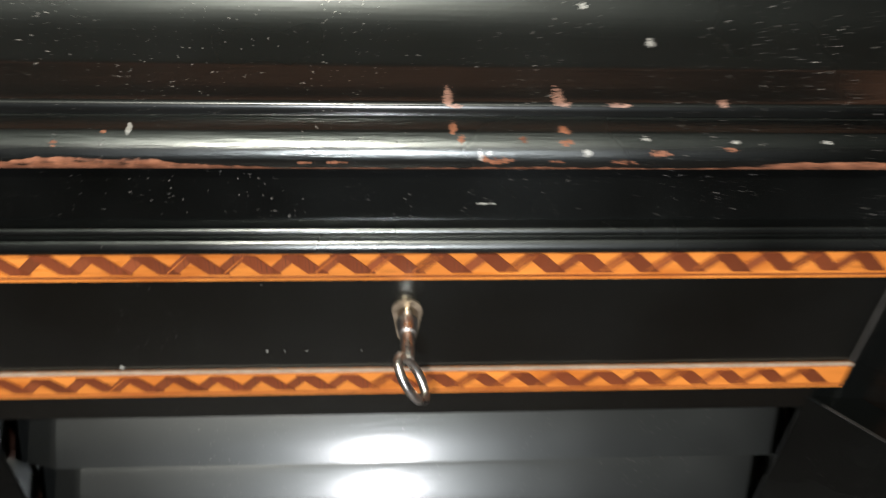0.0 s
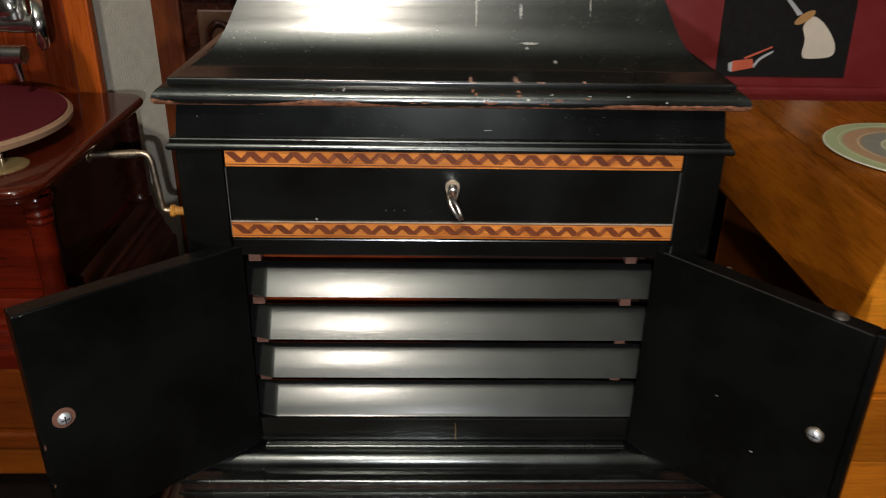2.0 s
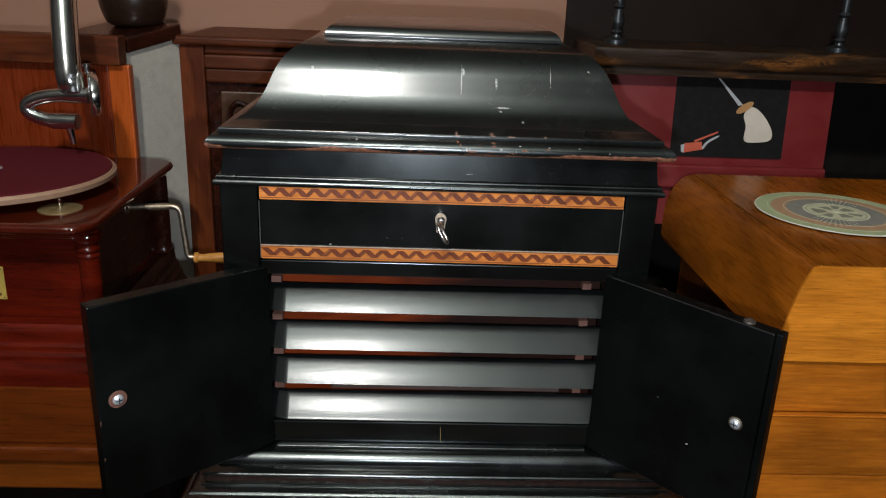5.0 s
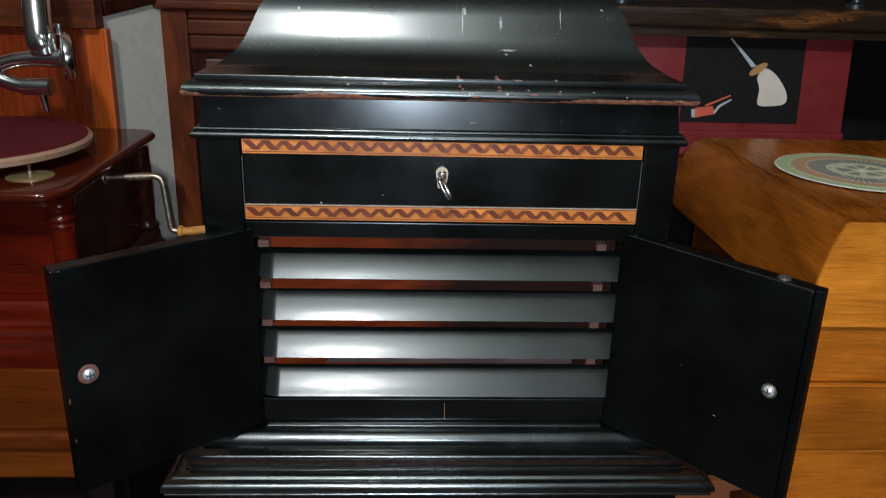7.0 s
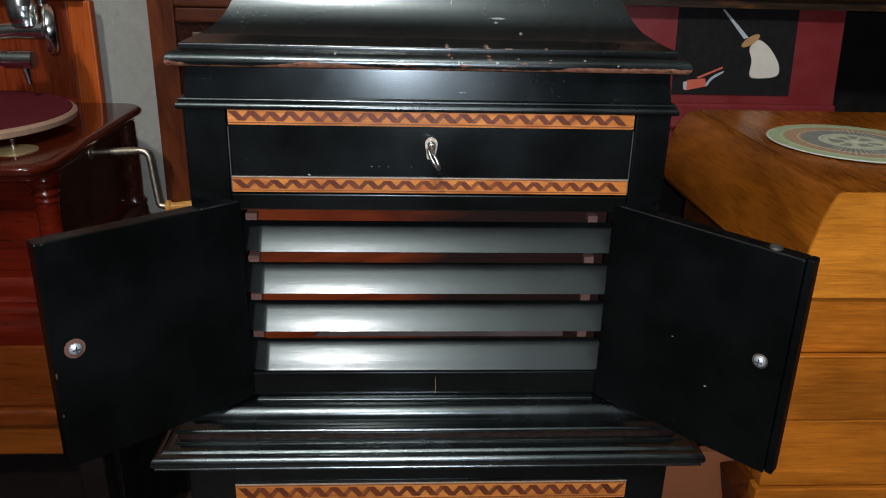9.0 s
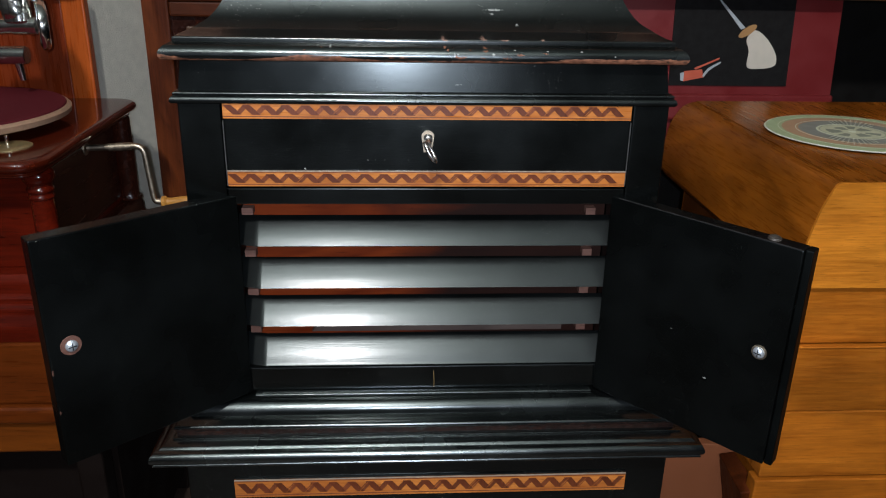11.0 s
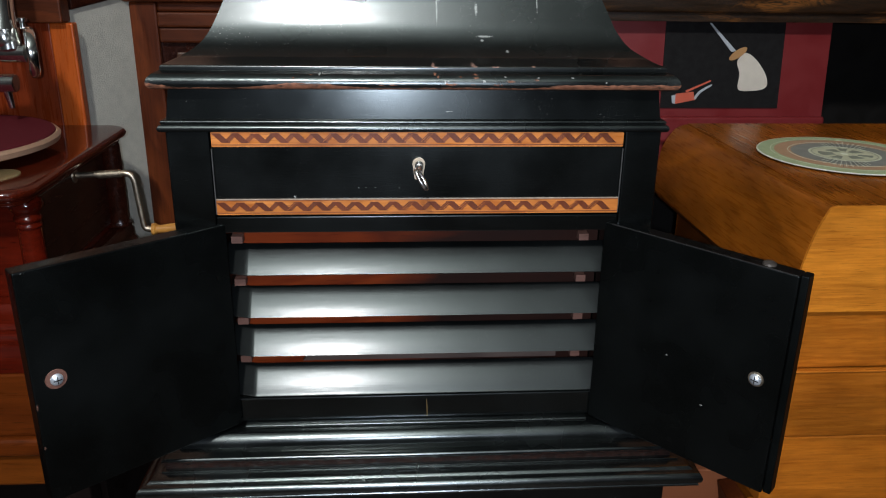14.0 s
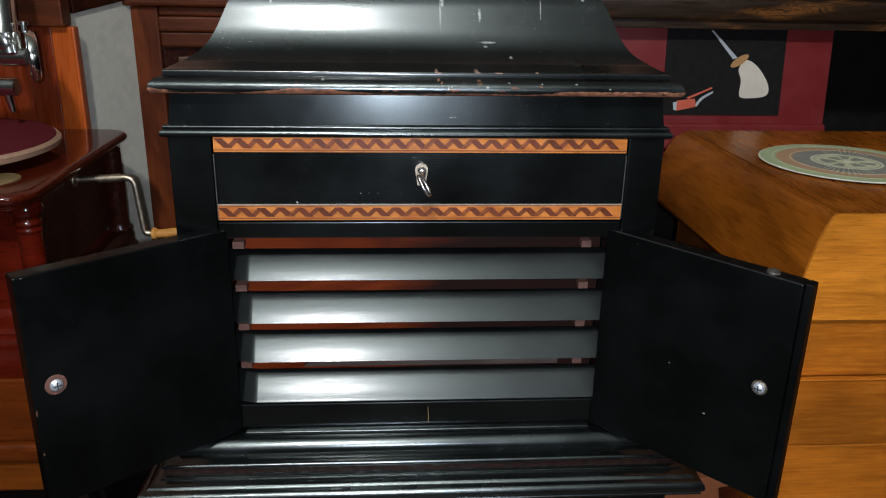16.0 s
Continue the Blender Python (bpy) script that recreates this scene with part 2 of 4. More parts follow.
black_lid = lacquer("black_lacquer_lid", speck=1.0, dusty=0.683, gloss=0.34, rough=(0.14, 0.21), haze=0.30, texture=0.07, along=0.4, chips=((0.0125, 1.0072, 0.0016, 0.0016), (0.0155, 1.0055, 0.0022, 0.0006), (0.0535, 1.0075, 0.0021, 0.0013), (0.0565, 1.0060, 0.0020, 0.0007), (0.076, 1.0060, 0.0040, 0.0005), (0.116, 1.0065, 0.0014, 0.0007)), bare=((0.09, 0.045, 0.032), (0.36, 0.20, 0.145)),
                    scratches=((0.069, 1.0330, 0.0070, 0.0009), (0.066, 1.0290, 0.0018, 0.0008), (0.0185, 1.062, 0.0006, 0.014), (0.0205, 1.071, 0.0016, 0.0040), (0.0605, 1.060, 0.0015, 0.0050), (0.126, 1.068, 0.0005, 0.009), (0.172, 1.076, 0.0012, 0.0010), (-0.159, 1.071, 0.0014, 0.0014), (0.092, 1.019, 0.0014, 0.0009)))
black_lip = lacquer("black_lacquer_worn_lip", wear=(0.9830, ((-0.40, -0.243, 0.0070), (-0.185, -0.050, 0.0030), (-0.175, -0.060, 0.0048), (0.000, 0.085, 0.0009), (0.108, 0.60, 0.0038)), 0.0030), speck=1.0, texture=0.22, gloss=1.0, bare=((0.085, 0.029, 0.014), (0.28, 0.115, 0.062)),
                    chips=((0.0140, 0.9995, 0.0014, 0.0012), (0.0175, 0.9970, 0.0012, 0.0009), (0.0260, 0.9905, 0.0010, 0.0016), (0.0310, 0.9900, 0.0042, 0.0013), (0.0400, 0.9970, 0.0012, 0.0006), (0.0555, 0.9992, 0.0018, 0.0007), (0.0560, 0.9962, 0.0020, 0.0009), (0.0525, 0.9900, 0.0018, 0.0009), (0.0780, 0.9895, 0.0036, 0.0009), (0.0910, 0.9928, 0.0032, 0.0010), (0.1180, 0.9945, 0.0020, 0.0006), (-0.0280, 0.9892, 0.0030, 0.0006), (-0.0400, 0.9890, 0.0024, 0.0006), (-0.1110, 0.9985, 0.0009, 0.0004), (-0.1280, 0.9955, 0.0010, 0.0009)),
                    scratches=((0.0243, 0.9925, 0.0007, 0.0018), (0.0275, 0.9930, 0.0011, 0.0008), (0.0640, 0.9930, 0.0016, 0.0010), (0.0855, 0.9972, 0.0011, 0.0006), (0.120, 0.9965, 0.0010, 0.0004), (0.155, 0.9965, 0.0011, 0.0005), (-0.102, 0.9990, 0.0010, 0.0010), (0.190, 0.9920, 0.0008, 0.0008)))
black_step = lacquer("black_lacquer_worn_plinth", gloss=0.9, wear=(0.5618, ((-0.40, -0.17, 0.0018), (0.10, 0.40, 0.0018)), 0.0026), speck=0.8, bare=((0.006, 0.0024, 0.0016), (0.030, 0.011, 0.007)))
black_slat = lacquer("black_lacquer_louvre", speck=0.4, rough=(0.14, 0.21), texture=0.10, along=0.35, gloss=0.38, haze=0.34, coat=0.45)
black_door = lacquer("black_lacquer_door", speck=0.12, rough=(0.22, 0.36), gloss=0.30,
                     scratches=((0.3435, 0.8350, 0.0018, 0.0006), (0.300, 0.660, 0.0011, 0.0007), (0.268, 0.705, 0.0006, 0.0006), (-0.3660, 0.8368, 0.0009, 0.0003)),
                     chips=((-0.3710, 0.700, 0.0008, 0.0030), (-0.3710, 0.655, 0.0008, 0.0020)), bare=((0.030, 0.013, 0.009), (0.10, 0.05, 0.035)))
black_edge = lacquer("black_lacquer_door_edge", speck=0.12, rough=(0.40, 0.55), gloss=0.10)
batten_wood = wood("grey_brown_bare_wood", (0.060, 0.038, 0.030), (0.12, 0.082, 0.065), "x", (0.5, 0.7))
bare_crack = plain("yellowish_bare_wood", (0.20, 0.13, 0.045), 0.7)
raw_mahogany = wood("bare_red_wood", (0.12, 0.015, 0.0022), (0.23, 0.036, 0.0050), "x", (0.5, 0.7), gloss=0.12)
# Shade towards +x is mixed into the board's colour with a ragged edge
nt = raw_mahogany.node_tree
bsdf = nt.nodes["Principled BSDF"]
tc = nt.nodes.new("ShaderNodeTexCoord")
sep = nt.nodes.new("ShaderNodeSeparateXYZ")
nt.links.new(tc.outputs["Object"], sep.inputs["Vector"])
stain_and_shade = maths(nt, "ADD", maths(nt, "MULTIPLY", sep.outputs["X"], 5.0), noise_node(nt, 14, (0.5, 1, 2), 4))
nt.links.new(mix(nt, ramp(nt, stain_and_shade, [(0.15, 0.0), (0.65, 0.93)]), bsdf.inputs["Base Color"].links[0].from_socket, (0.010, 0.0065, 0.0052)), bsdf.inputs["Base Color"])
mahogany_top = wood("polished_brown_mahogany", (0.034, 0.0042, 0.0014), (0.080, 0.0092, 0.0026), "x", (0.07, 0.14), 24, rings=0.25, gloss=0.7, relief=0.03)
cleat_wood = wood("bare_pale_wood", (0.12, 0.052, 0.034), (0.21, 0.10, 0.07), "x", (0.5, 0.7))
inlay_light = wood("inlay_maple", (0.41, 0.112, 0.018), (0.66, 0.232, 0.044), "x", (0.25, 0.45), 40, mottle=0.35)
inlay_dark = wood("inlay_walnut", (0.110, 0.024, 0.008), (0.21, 0.052, 0.018), "z", (0.3, 0.45), 40, vary=0.35)
inlay_mid = wood("inlay_rosewood", (0.15, 0.036, 0.012), (0.27, 0.074, 0.026), "z", (0.3, 0.45), 40, vary=0.4)
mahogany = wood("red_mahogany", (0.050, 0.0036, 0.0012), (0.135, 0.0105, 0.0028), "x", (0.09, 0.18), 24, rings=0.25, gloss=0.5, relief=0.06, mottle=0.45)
# Dark wood of cap and carvings; also the red mahogany's shaded copy
mahogany_dark_and_shaded = wood("dark_mahogany", (0.014, 0.0040, 0.0025), (0.040, 0.0095, 0.0045), "y", (0.12, 0.3), 16)
teak = wood("orange_brown_wood", (0.055, 0.010, 0.0018), (0.125, 0.026, 0.0028), "x", (0.25, 0.45), 24, rings=0.25, gloss=0.15)
teak_bright = wood("bright_orange_brown_wood", (0.080, 0.018, 0.0025), (0.18, 0.045, 0.004), "x", (0.25, 0.45), 24, rings=0.25, gloss=0.15)
lid_wood = wood("orange_lid_wood", (0.105, 0.0130, 0.0020), (0.200, 0.029, 0.0040), "z", (0.2, 0.4), 26, rings=0.2)
lid_stile_wood = wood("orange_lid_stile_wood", (0.28, 0.047, 0.005), (0.46, 0.090, 0.009), "z", (0.2, 0.4), 26, rings=0.2)
carved_wood = wood("carved_brown_wood", (0.046, 0.0082, 0.0020), (0.135, 0.030, 0.0058), "z", (0.35, 0.55), 20, gloss=0.2)
carved_rail_wood = wood("carved_brown_wood_rail", (0.042, 0.0095, 0.0030), (0.105, 0.024, 0.0058), "x", (0.35, 0.55), 26, gloss=0.2)
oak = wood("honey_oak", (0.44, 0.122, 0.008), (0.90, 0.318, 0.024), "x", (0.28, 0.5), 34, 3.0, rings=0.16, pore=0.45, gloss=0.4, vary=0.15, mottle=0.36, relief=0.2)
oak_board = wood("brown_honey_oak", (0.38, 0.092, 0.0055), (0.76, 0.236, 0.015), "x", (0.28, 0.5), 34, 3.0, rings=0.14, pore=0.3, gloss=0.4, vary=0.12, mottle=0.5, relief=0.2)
side_oak_shaded = wood("brown_oak_side", (0.075, 0.018, 0.0018), (0.19, 0.050, 0.0050), "y", (0.3, 0.5), 34, 4.0, rings=0.24, pore=0.4, gloss=0.4, mottle=0.3)
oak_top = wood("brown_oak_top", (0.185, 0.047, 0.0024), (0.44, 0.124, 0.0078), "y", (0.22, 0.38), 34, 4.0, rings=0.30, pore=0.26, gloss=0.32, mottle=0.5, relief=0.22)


def knotty(name, dark, light, glow):
    """Dark stained pine: long flames of grain that swell round knots."""
    mat, nt, bsdf = material(name)
    flame = noise_node(nt, 7.0, (1.6, 0.5, 9.0), 3, distortion=1.1)
    bands = ramp(nt, maths(nt, "FRACT", maths(nt, "MULTIPLY", flame, 9.0)), [(0.0, 0.0), (0.7, 1.0), (1.0, 0.0)])
    fine = noise_node(nt, 160, (0.08, 1, 1), 4)
    colour = mix(nt, maths(nt, "MULTIPLY", bands, fine), dark, light)
    knots = noise_node(nt, 17.0, (0.45, 0.4, 1.6), 1)
    colour = mix(nt, maths(nt, "MULTIPLY", ramp(nt, knots, [(0.58, 0.0), (0.72, 0.9)]), bands), colour, glow)
    nt.links.new(colour, bsdf.inputs["Base Color"])
    nt.links.new(ramp(nt, fine, [(0.3, 0.30), (0.7, 0.5)]), bsdf.inputs["Roughness"])
    bump(nt, fine, bsdf, 0.2, 0.0008)
    return mat


shelf_wood = knotty("dark_stained_pine", (0.010, 0.0058, 0.0028), (0.050, 0.020, 0.0052), (0.22, 0.08, 0.014))
dark_board = plain("black_board", (0.008, 0.007, 0.006), 0.6)
picture_black = plain("black_print", (0.0060, 0.0051, 0.0050), 0.85, 0.0, 0.4, 60)
panel_brown = plain("dark_brown_panel", (0.011, 0.006, 0.004), 0.6, 0.0, 0.3, 8)
recess_shade = plain("dark_brown_recess", (0.006, 0.0028, 0.0018), 0.75, 0.0, 0.3, 20)
chrome = plain("nickel_plate", (0.72, 0.71, 0.68), 0.16, 1.0, 0.1, 60)
old_nickel = plain("tarnished_nickel", (0.52, 0.43, 0.32), 0.42, 1.0, 0.25, 200)
key_steel = plain("worn_bright_steel", (0.74, 0.71, 0.66), 0.32, 1.0, 0.2, 300)
screw_steel = plain("bright_steel", (0.62, 0.65, 0.68), 0.42, 0.7, 0.15, 200)
stain_ring = plain("rubbed_washer", (0.13, 0.058, 0.040), 0.6, 0.0, 0.3, 300)
brass = plain("brass", (0.28, 0.205, 0.095), 0.45, 0.6, 0.2, 120)
plate_brass = plain("yellow_brass_plate", (0.62, 0.46, 0.10), 0.45, 0.5, 0.25, 120)
plate_ink = plain("brown_plate_ink", (0.14, 0.06, 0.02), 0.5, 0.3)
felt = plain("maroon_felt", (0.080, 0.0072, 0.0115), 0.95, 0.0, 0.3, 300, 0.3)
rim_metal = plain("turntable_rim", (0.38, 0.235, 0.15), 0.45, 0.3, 0.2, 80)
handle_wood = wood("yellow_handle_wood", (0.36, 0.150, 0.024), (0.55, 0.25, 0.048), "x", (0.35, 0.5), 30)
plaster = plain("grey_rough_paint", (0.45, 0.425, 0.36), 0.75, 0.0, 0.22, 60, 1.0)
tan_wall = plain("tan_wall_paint", (0.33, 0.17, 0.11), 0.85, 0.0, 0.08, 12, 0.2)
maroon = plain("maroon_paint", (0.165, 0.014, 0.015), 0.45, 0.0, 0.2, 25)
wall_paint = plain("dark_wall_paint", (0.034, 0.034, 0.035), 0.85, 0.0, 0.04, 4, 0.1)
ceiling_paint = plain("pale_ceiling_paint", (0.32, 0.38, 0.365), 0.9, 0.0, 0.03, 4, 0.1)
floor_wood = wood("floor_planks", (0.022, 0.013, 0.009), (0.045, 0.028, 0.019), "y", (0.4, 0.6), 16)
salmon_paint = plain("salmon_paint", (0.40, 0.125, 0.045), 0.7, 0.0, 0.12, 16, 0.15)

for matte, level in ((felt, 0.12), (picture_black, 0.25), (dark_board, 0.2), (recess_shade, 0.15), (panel_brown, 0.15)):
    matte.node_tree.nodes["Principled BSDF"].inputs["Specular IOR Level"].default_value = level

# ---- room ----
def structure(name, bm, mat, label):
    return tagged(part(name, bm, mat), label, name.split("_")[0], kind="structure")


structure("floor", box(-2.2, 2.2, -3.3, 1.05, -0.05, 0.0), floor_wood, "dark brown plank floor")
structure("ceiling", box(-2.2, 2.2, -3.3, 1.05, 3.1, 3.16), ceiling_paint, "plain pale greenish white ceiling")
structure("wall_north", box(-2.3, 2.3, 1.05, 1.15, 0, 3.1), tan_wall, "tan painted wall behind the cabinets")
structure("wall_south", box(-2.3, 2.3, -3.4, -3.3, 0, 3.1), wall_paint, "plain dark grey painted wall")
structure("wall_west", box(-2.3, -2.2, -3.3, 1.05, 0, 3.1), wall_paint, "plain dark grey painted wall")
structure("wall_east", box(2.2, 2.3, -3.3, 1.05, 0, 3.1), wall_paint, "plain dark grey painted wall")

# ---- black cabinet gramophone ----
HX, DEPTH, CX = 0.2595, 0.50, -0.0025
gram = tagged(empty("cabinet_gramophone", (0, 0.25, 0)), "black lacquered cabinet gramophone with inlaid bands and open doors", "gramophone")


def on(name, bm, mat, label="", smooth=False):
    return part(name, bm, mat, gram, label, smooth)


def bevelled(ob, w=0.0015):
    return soft_edges(ob, w)


OPEN, SLATX = 0.2185, 0.2165
# upper carcass
for s in (-1, 1):
    a, b = sorted((s * OPEN, s * HX + CX))
    bevelled(on("stile", box(a, b, 0, 0.03, 0.60, 0.940), black_front))
    a, b = sorted((s * (HX - 0.018) + CX, s * (HX - 0.0005) + CX))
    on("side_panel", box(a, b, 0.03, DEPTH, 0.60, 0.940), black)
    a, b = sorted((s * SLATX, s * (HX - 0.018) + CX))
    on("louvre_frame", box(a, b, 0.0305, 0.09, 0.60, 0.845), black)
on("back_panel", box(-HX + 0.019, HX - 0.019, DEPTH - 0.015, DEPTH, 0.60, 0.940), black)
on("inner_back", box(-0.2155, 0.2155, 0.066, 0.073, 0.613, 0.828), raw_mahogany, "bare reddish wood with shade painted dark brown into one half")
bevelled(on("top_rail", box(-OPEN + 0.0005, OPEN - 0.0005, 0.001, 0.09, 0.829, 0.8475), black_front))
bevelled(on("bottom_rail", box(-SLATX, SLATX, 0.006, 0.03, 0.5916, 0.6226), black_front, "black rail with a hairline crack"))
on("crack", extrude_profile([(0.0082, 0.6160), (0.0088, 0.6160), (0.0094, 0.6050), (0.0096, 0.5935), (0.0088, 0.5935), (0.0087, 0.6050)], "y", 0.0054, 0.0062), bare_crack)

# louvres
slat_out = smooth_profile([(0.0102, -0.0004), (0.0172, 0.0088), (0.0248, 0.0178), (0.0303, 0.0238), (0.0356, 0.0284)], 4)


def louvre_mesh(outline):
    """One slat along x; its first two centimetres are planed back towards the stile."""
    bm = bmesh.new()
    rings = []
    for x, back in ((-SLATX + 0.0008, 0.0062), (-0.2040, 0.0031), (-0.1965, 0.0010), (-0.1925, 0.0), (-0.1912, 0.0), (SLATX - 0.0008, 0.0)):
        rings.append([bm.verts.new((x, y + back, z)) for y, z in outline])
    n = len(outline)
    for a, b in zip(rings, rings[1:]):
        for i in range(n):
            bm.faces.new((a[i], a[(i + 1) % n], b[(i + 1) % n], b[i]))
    bm.faces.new(rings[0][::-1])
    bm.faces.new(rings[-1])
    return bm


for z in (0.7765, 0.7245, 0.6755, 0.6245):
    front = [(0.0092, -0.0014)] + slat_out if z < 0.63 else slat_out
    outline = front + [(y + 0.006, dz - 0.003) for y, dz in reversed(front)]
    on("louvre", louvre_mesh(outline), black_slat, "curved glossy black louvre", True).location = (0, 0, z)
for z in (0.8085, 0.757, 0.708, 0.6585):
    for a, b in ((-0.2115, -0.1990), (0.1850, 0.1962)):
        on("cleat", box(a, b, 0.034, 0.046, z - 0.0030, z + 0.0050), cleat_wood, "small bare wood cleat")

on("batten", extrude_profile([(-0.140, 0.6490), (0.170, 0.6490), (0.170, 0.6595), (-0.130, 0.6595)], "y", 0.048, 0.056), batten_wood, "grey brown batten behind the lowest louvre gap")

# drawer front with inlaid bands
bevelled(on("drawer_front", box(-0.2158, 0.2158, -0.002, 0.03, 0.8495, 0.9425), black_front))


worn_edge = plain("worn_grey_edge", (0.045, 0.043, 0.040), 0.5, 0.0, 0.4, 200)
for sx in (-1, 1):
    on("worn_edge", box(sx * 0.2166 - 0.0005, sx * 0.2166 + 0.0005, -0.0012, 0.001, 0.8505, 0.9215), worn_edge)


def parallelogram(name, w, h, slant, depth=0.0012):
    bm = extrude_profile([(-w / 2 - slant / 2, h / 2), (w / 2 - slant / 2, h / 2), (w / 2 + slant / 2, -h / 2), (-w / 2 + slant / 2, -h / 2)], "y", -depth, 0.0)
    bmesh.ops.recalc_face_normals(bm, faces=bm.faces)
    me = bpy.data.meshes.new(name)
    bm.to_mesh(me)
    bm.free()
    return me


# Pale tone that paints a highlight along each band's upper edge
edge_highlight = plain("rubbed_pale_edge", (0.32, 0.25, 0.19), 0.45, 0.0, 0.5, 150)


dice = random.Random(7)


def inlay_band(half, y, z0, z1, pitch=0.0202, mid=0.0):
    h = z1 - z0
    band = on("inlay_band", box(mid - half, mid + half, y - 0.0012, y + 0.004, z0, z1), inlay_light, "orange maple band with a twisted brown ribbon")
    part("edge_line", box(mid - half, mid + half, y - 0.0016, y - 0.0013, z0 + h * 0.10, z0 + h * 0.15), inlay_mid, band)
    part("edge_line", box(mid - half, mid + half, y - 0.0016, y - 0.0013, z1 - h * 0.10, z1 - h * 0.06), inlay_mid, band)
    part("top_line", box(mid - half, mid + half, y - 0.0020, y - 0.0008, z1 - 0.0007, z1 + 0.0005), edge_highlight, band)
    hh = h * 0.56
    broad = parallelogram("inlay_piece", pitch * 0.43, hh, pitch * 0.50, 0.0004)
    thin = parallelogram("inlay_piece", pitch * 0.33, hh, -pitch * 0.50, 0.0004)
    seam = parallelogram("inlay_line", pitch * 0.024, hh * 0.9, -pitch * 0.45, 0.0003)
    for me, mat in ((broad, inlay_dark), (thin, inlay_mid), (seam, inlay_light)):
        me.materials.append(mat)
    n = int(2 * half / pitch)
    first = -half + (2 * half - (n - 1) * pitch) / 2
    for i in range(n):
        jog = dice.uniform(-0.0006, 0.0006)
        for me, dx, dy in ((thin, pitch * 0.5, 0.0), (seam, pitch * 0.42, -0.0004), (seam, pitch * 0.57, -0.0004), (broad, 0.0, -0.0002)):
            x = first + i * pitch + dx - pitch * 0.2 + jog
            if abs(x) > half - pitch * 0.45 or (me is seam and dice.random() < 0.66 - 1.2 * x):
                continue
            ob = new(me.name.split(".")[0], me)
            ob.location = (mid + x, y - 0.0013 + dy, z0 + h * 0.53 + dice.uniform(-0.0003, 0.0003))
            ob.parent = band


inlay_band(0.2155, -0.002, 0.8508, 0.8680)
inlay_band(0.2155, -0.002, 0.9243, 0.9420)

# keyhole plate
on("escutcheon", extrude_profile([(-0.002 + 0.0068 * math.cos(a), 0.906 + 0.0068 * math.sin(a)) for a in (math.pi * (i / 10) for i in range(11))] + [(-0.0062, 0.889), (0.0022, 0.889)], "y", -0.0035, -0.0021), old_nickel, "tarnished nickel keyhole plate")

# bead under the frieze, frieze, lip and lid
on("frieze", ring_loft([(-0.0008, 0.9405), (-0.0060, 0.985)], HX, 0, DEPTH, cx=CX), black_frieze)
bead = smooth_profile([(0.0, 0.9395), (0.0045, 0.9400), (0.0064, 0.9432), (0.0046, 0.9466), (0.0026, 0.9476), (0.0032, 0.9497), (0.0016, 0.9516), (-0.003, 0.9525)], 4)
on("bead_moulding", ring_loft(bead, HX, 0, DEPTH, cx=CX), black, smooth=True)
lip = smooth_profile([(-0.003, 0.9835), (0.0068, 0.9840), (0.0102, 0.9862), (0.0114, 0.9900), (0.0100, 0.9945), (0.0060, 0.9985), (0.0010, 1.0010), (-0.0005, 1.0018)], 5)
on("lip_moulding", ring_loft(lip, HX, 0, DEPTH, cx=CX), black_lip, "rounded lip rubbed through to reddish wood", True)
lid_profile = smooth_profile([(-0.0010, 1.0018), (-0.0012, 1.0050), (-0.0030, 1.0068), (-0.010, 1.0092), (-0.022, 1.0155), (-0.035, 1.0245), (-0.0455, 1.0390), (-0.0535, 1.0560), (-0.0605, 1.0710), (-0.070, 1.0840), (-0.083, 1.0945), (-0.100, 1.1018), (-0.114, 1.1040)], 5)
on("lid", ring_loft(lid_profile, HX, 0, DEPTH, cx=CX), black_lid, "domed ogee lid, glossy and scratched", True)
on("lid_top", ring_loft(smooth_profile([(-0.112, 1.1035), (-0.1115, 1.1060), (-0.1135, 1.1110), (-0.1185, 1.1165), (-0.1260, 1.1190)], 4), HX, 0, DEPTH, cx=CX), black_lid, "raised flat top of the lid", True)

# stepped plinth and lower cabinet
bead2 = smooth_profile([(0.020, 0.5914), (0.0010, 0.5914), (-0.0020, 0.5907), (-0.0030, 0.5896), (-0.0030, 0.5885), (-0.0020, 0.5878), (0.020, 0.5878)], 3)
on("threshold_bead", extrude_profile(bead2, "x", -0.2040, 0.2010), black, "", True)
cove = smooth_profile([(0.001, 0.5875), (0.0060, 0.5870), (0.0120, 0.5838), (0.0170, 0.5782), (0.0188, 0.5730), (0.0190, 0.5722)], 4)
on("roll_moulding", ring_loft(cove, 0.262, 0, DEPTH, cx=0.002), black, "", True)
tier = smooth_profile([(0.0190, 0.5722), (0.0270, 0.5718), (0.0305, 0.5705), (0.0345, 0.5690), (0.0362, 0.5665), (0.0355, 0.5640), (0.0335, 0.5630)], 4) + [(0.0332, 0.5560)]
on("tier_moulding", ring_loft(tier, 0.262, 0, DEPTH, cx=0.003), black_step, "plinth step worn to brown wood", True)
torus = [(0.0330, 0.5560)] + smooth_profile([(0.0375, 0.5560), (0.0388, 0.5552), (0.0390, 0.5540)], 2) + smooth_profile([(0.0400, 0.5536), (0.0445, 0.5532), (0.0490, 0.5516), (0.0525, 0.5488)], 4) + smooth_profile([(0.0532, 0.5484), (0.0570, 0.5480), (0.0606, 0.5456), (0.0625, 0.5415), (0.0618, 0.5370), (0.0590, 0.5340)], 5) + smooth_profile([(0.0586, 0.5336), (0.0596, 0.5322), (0.0590, 0.5305), (0.0560, 0.5298)], 3) + [(0.0300, 0.5298)]
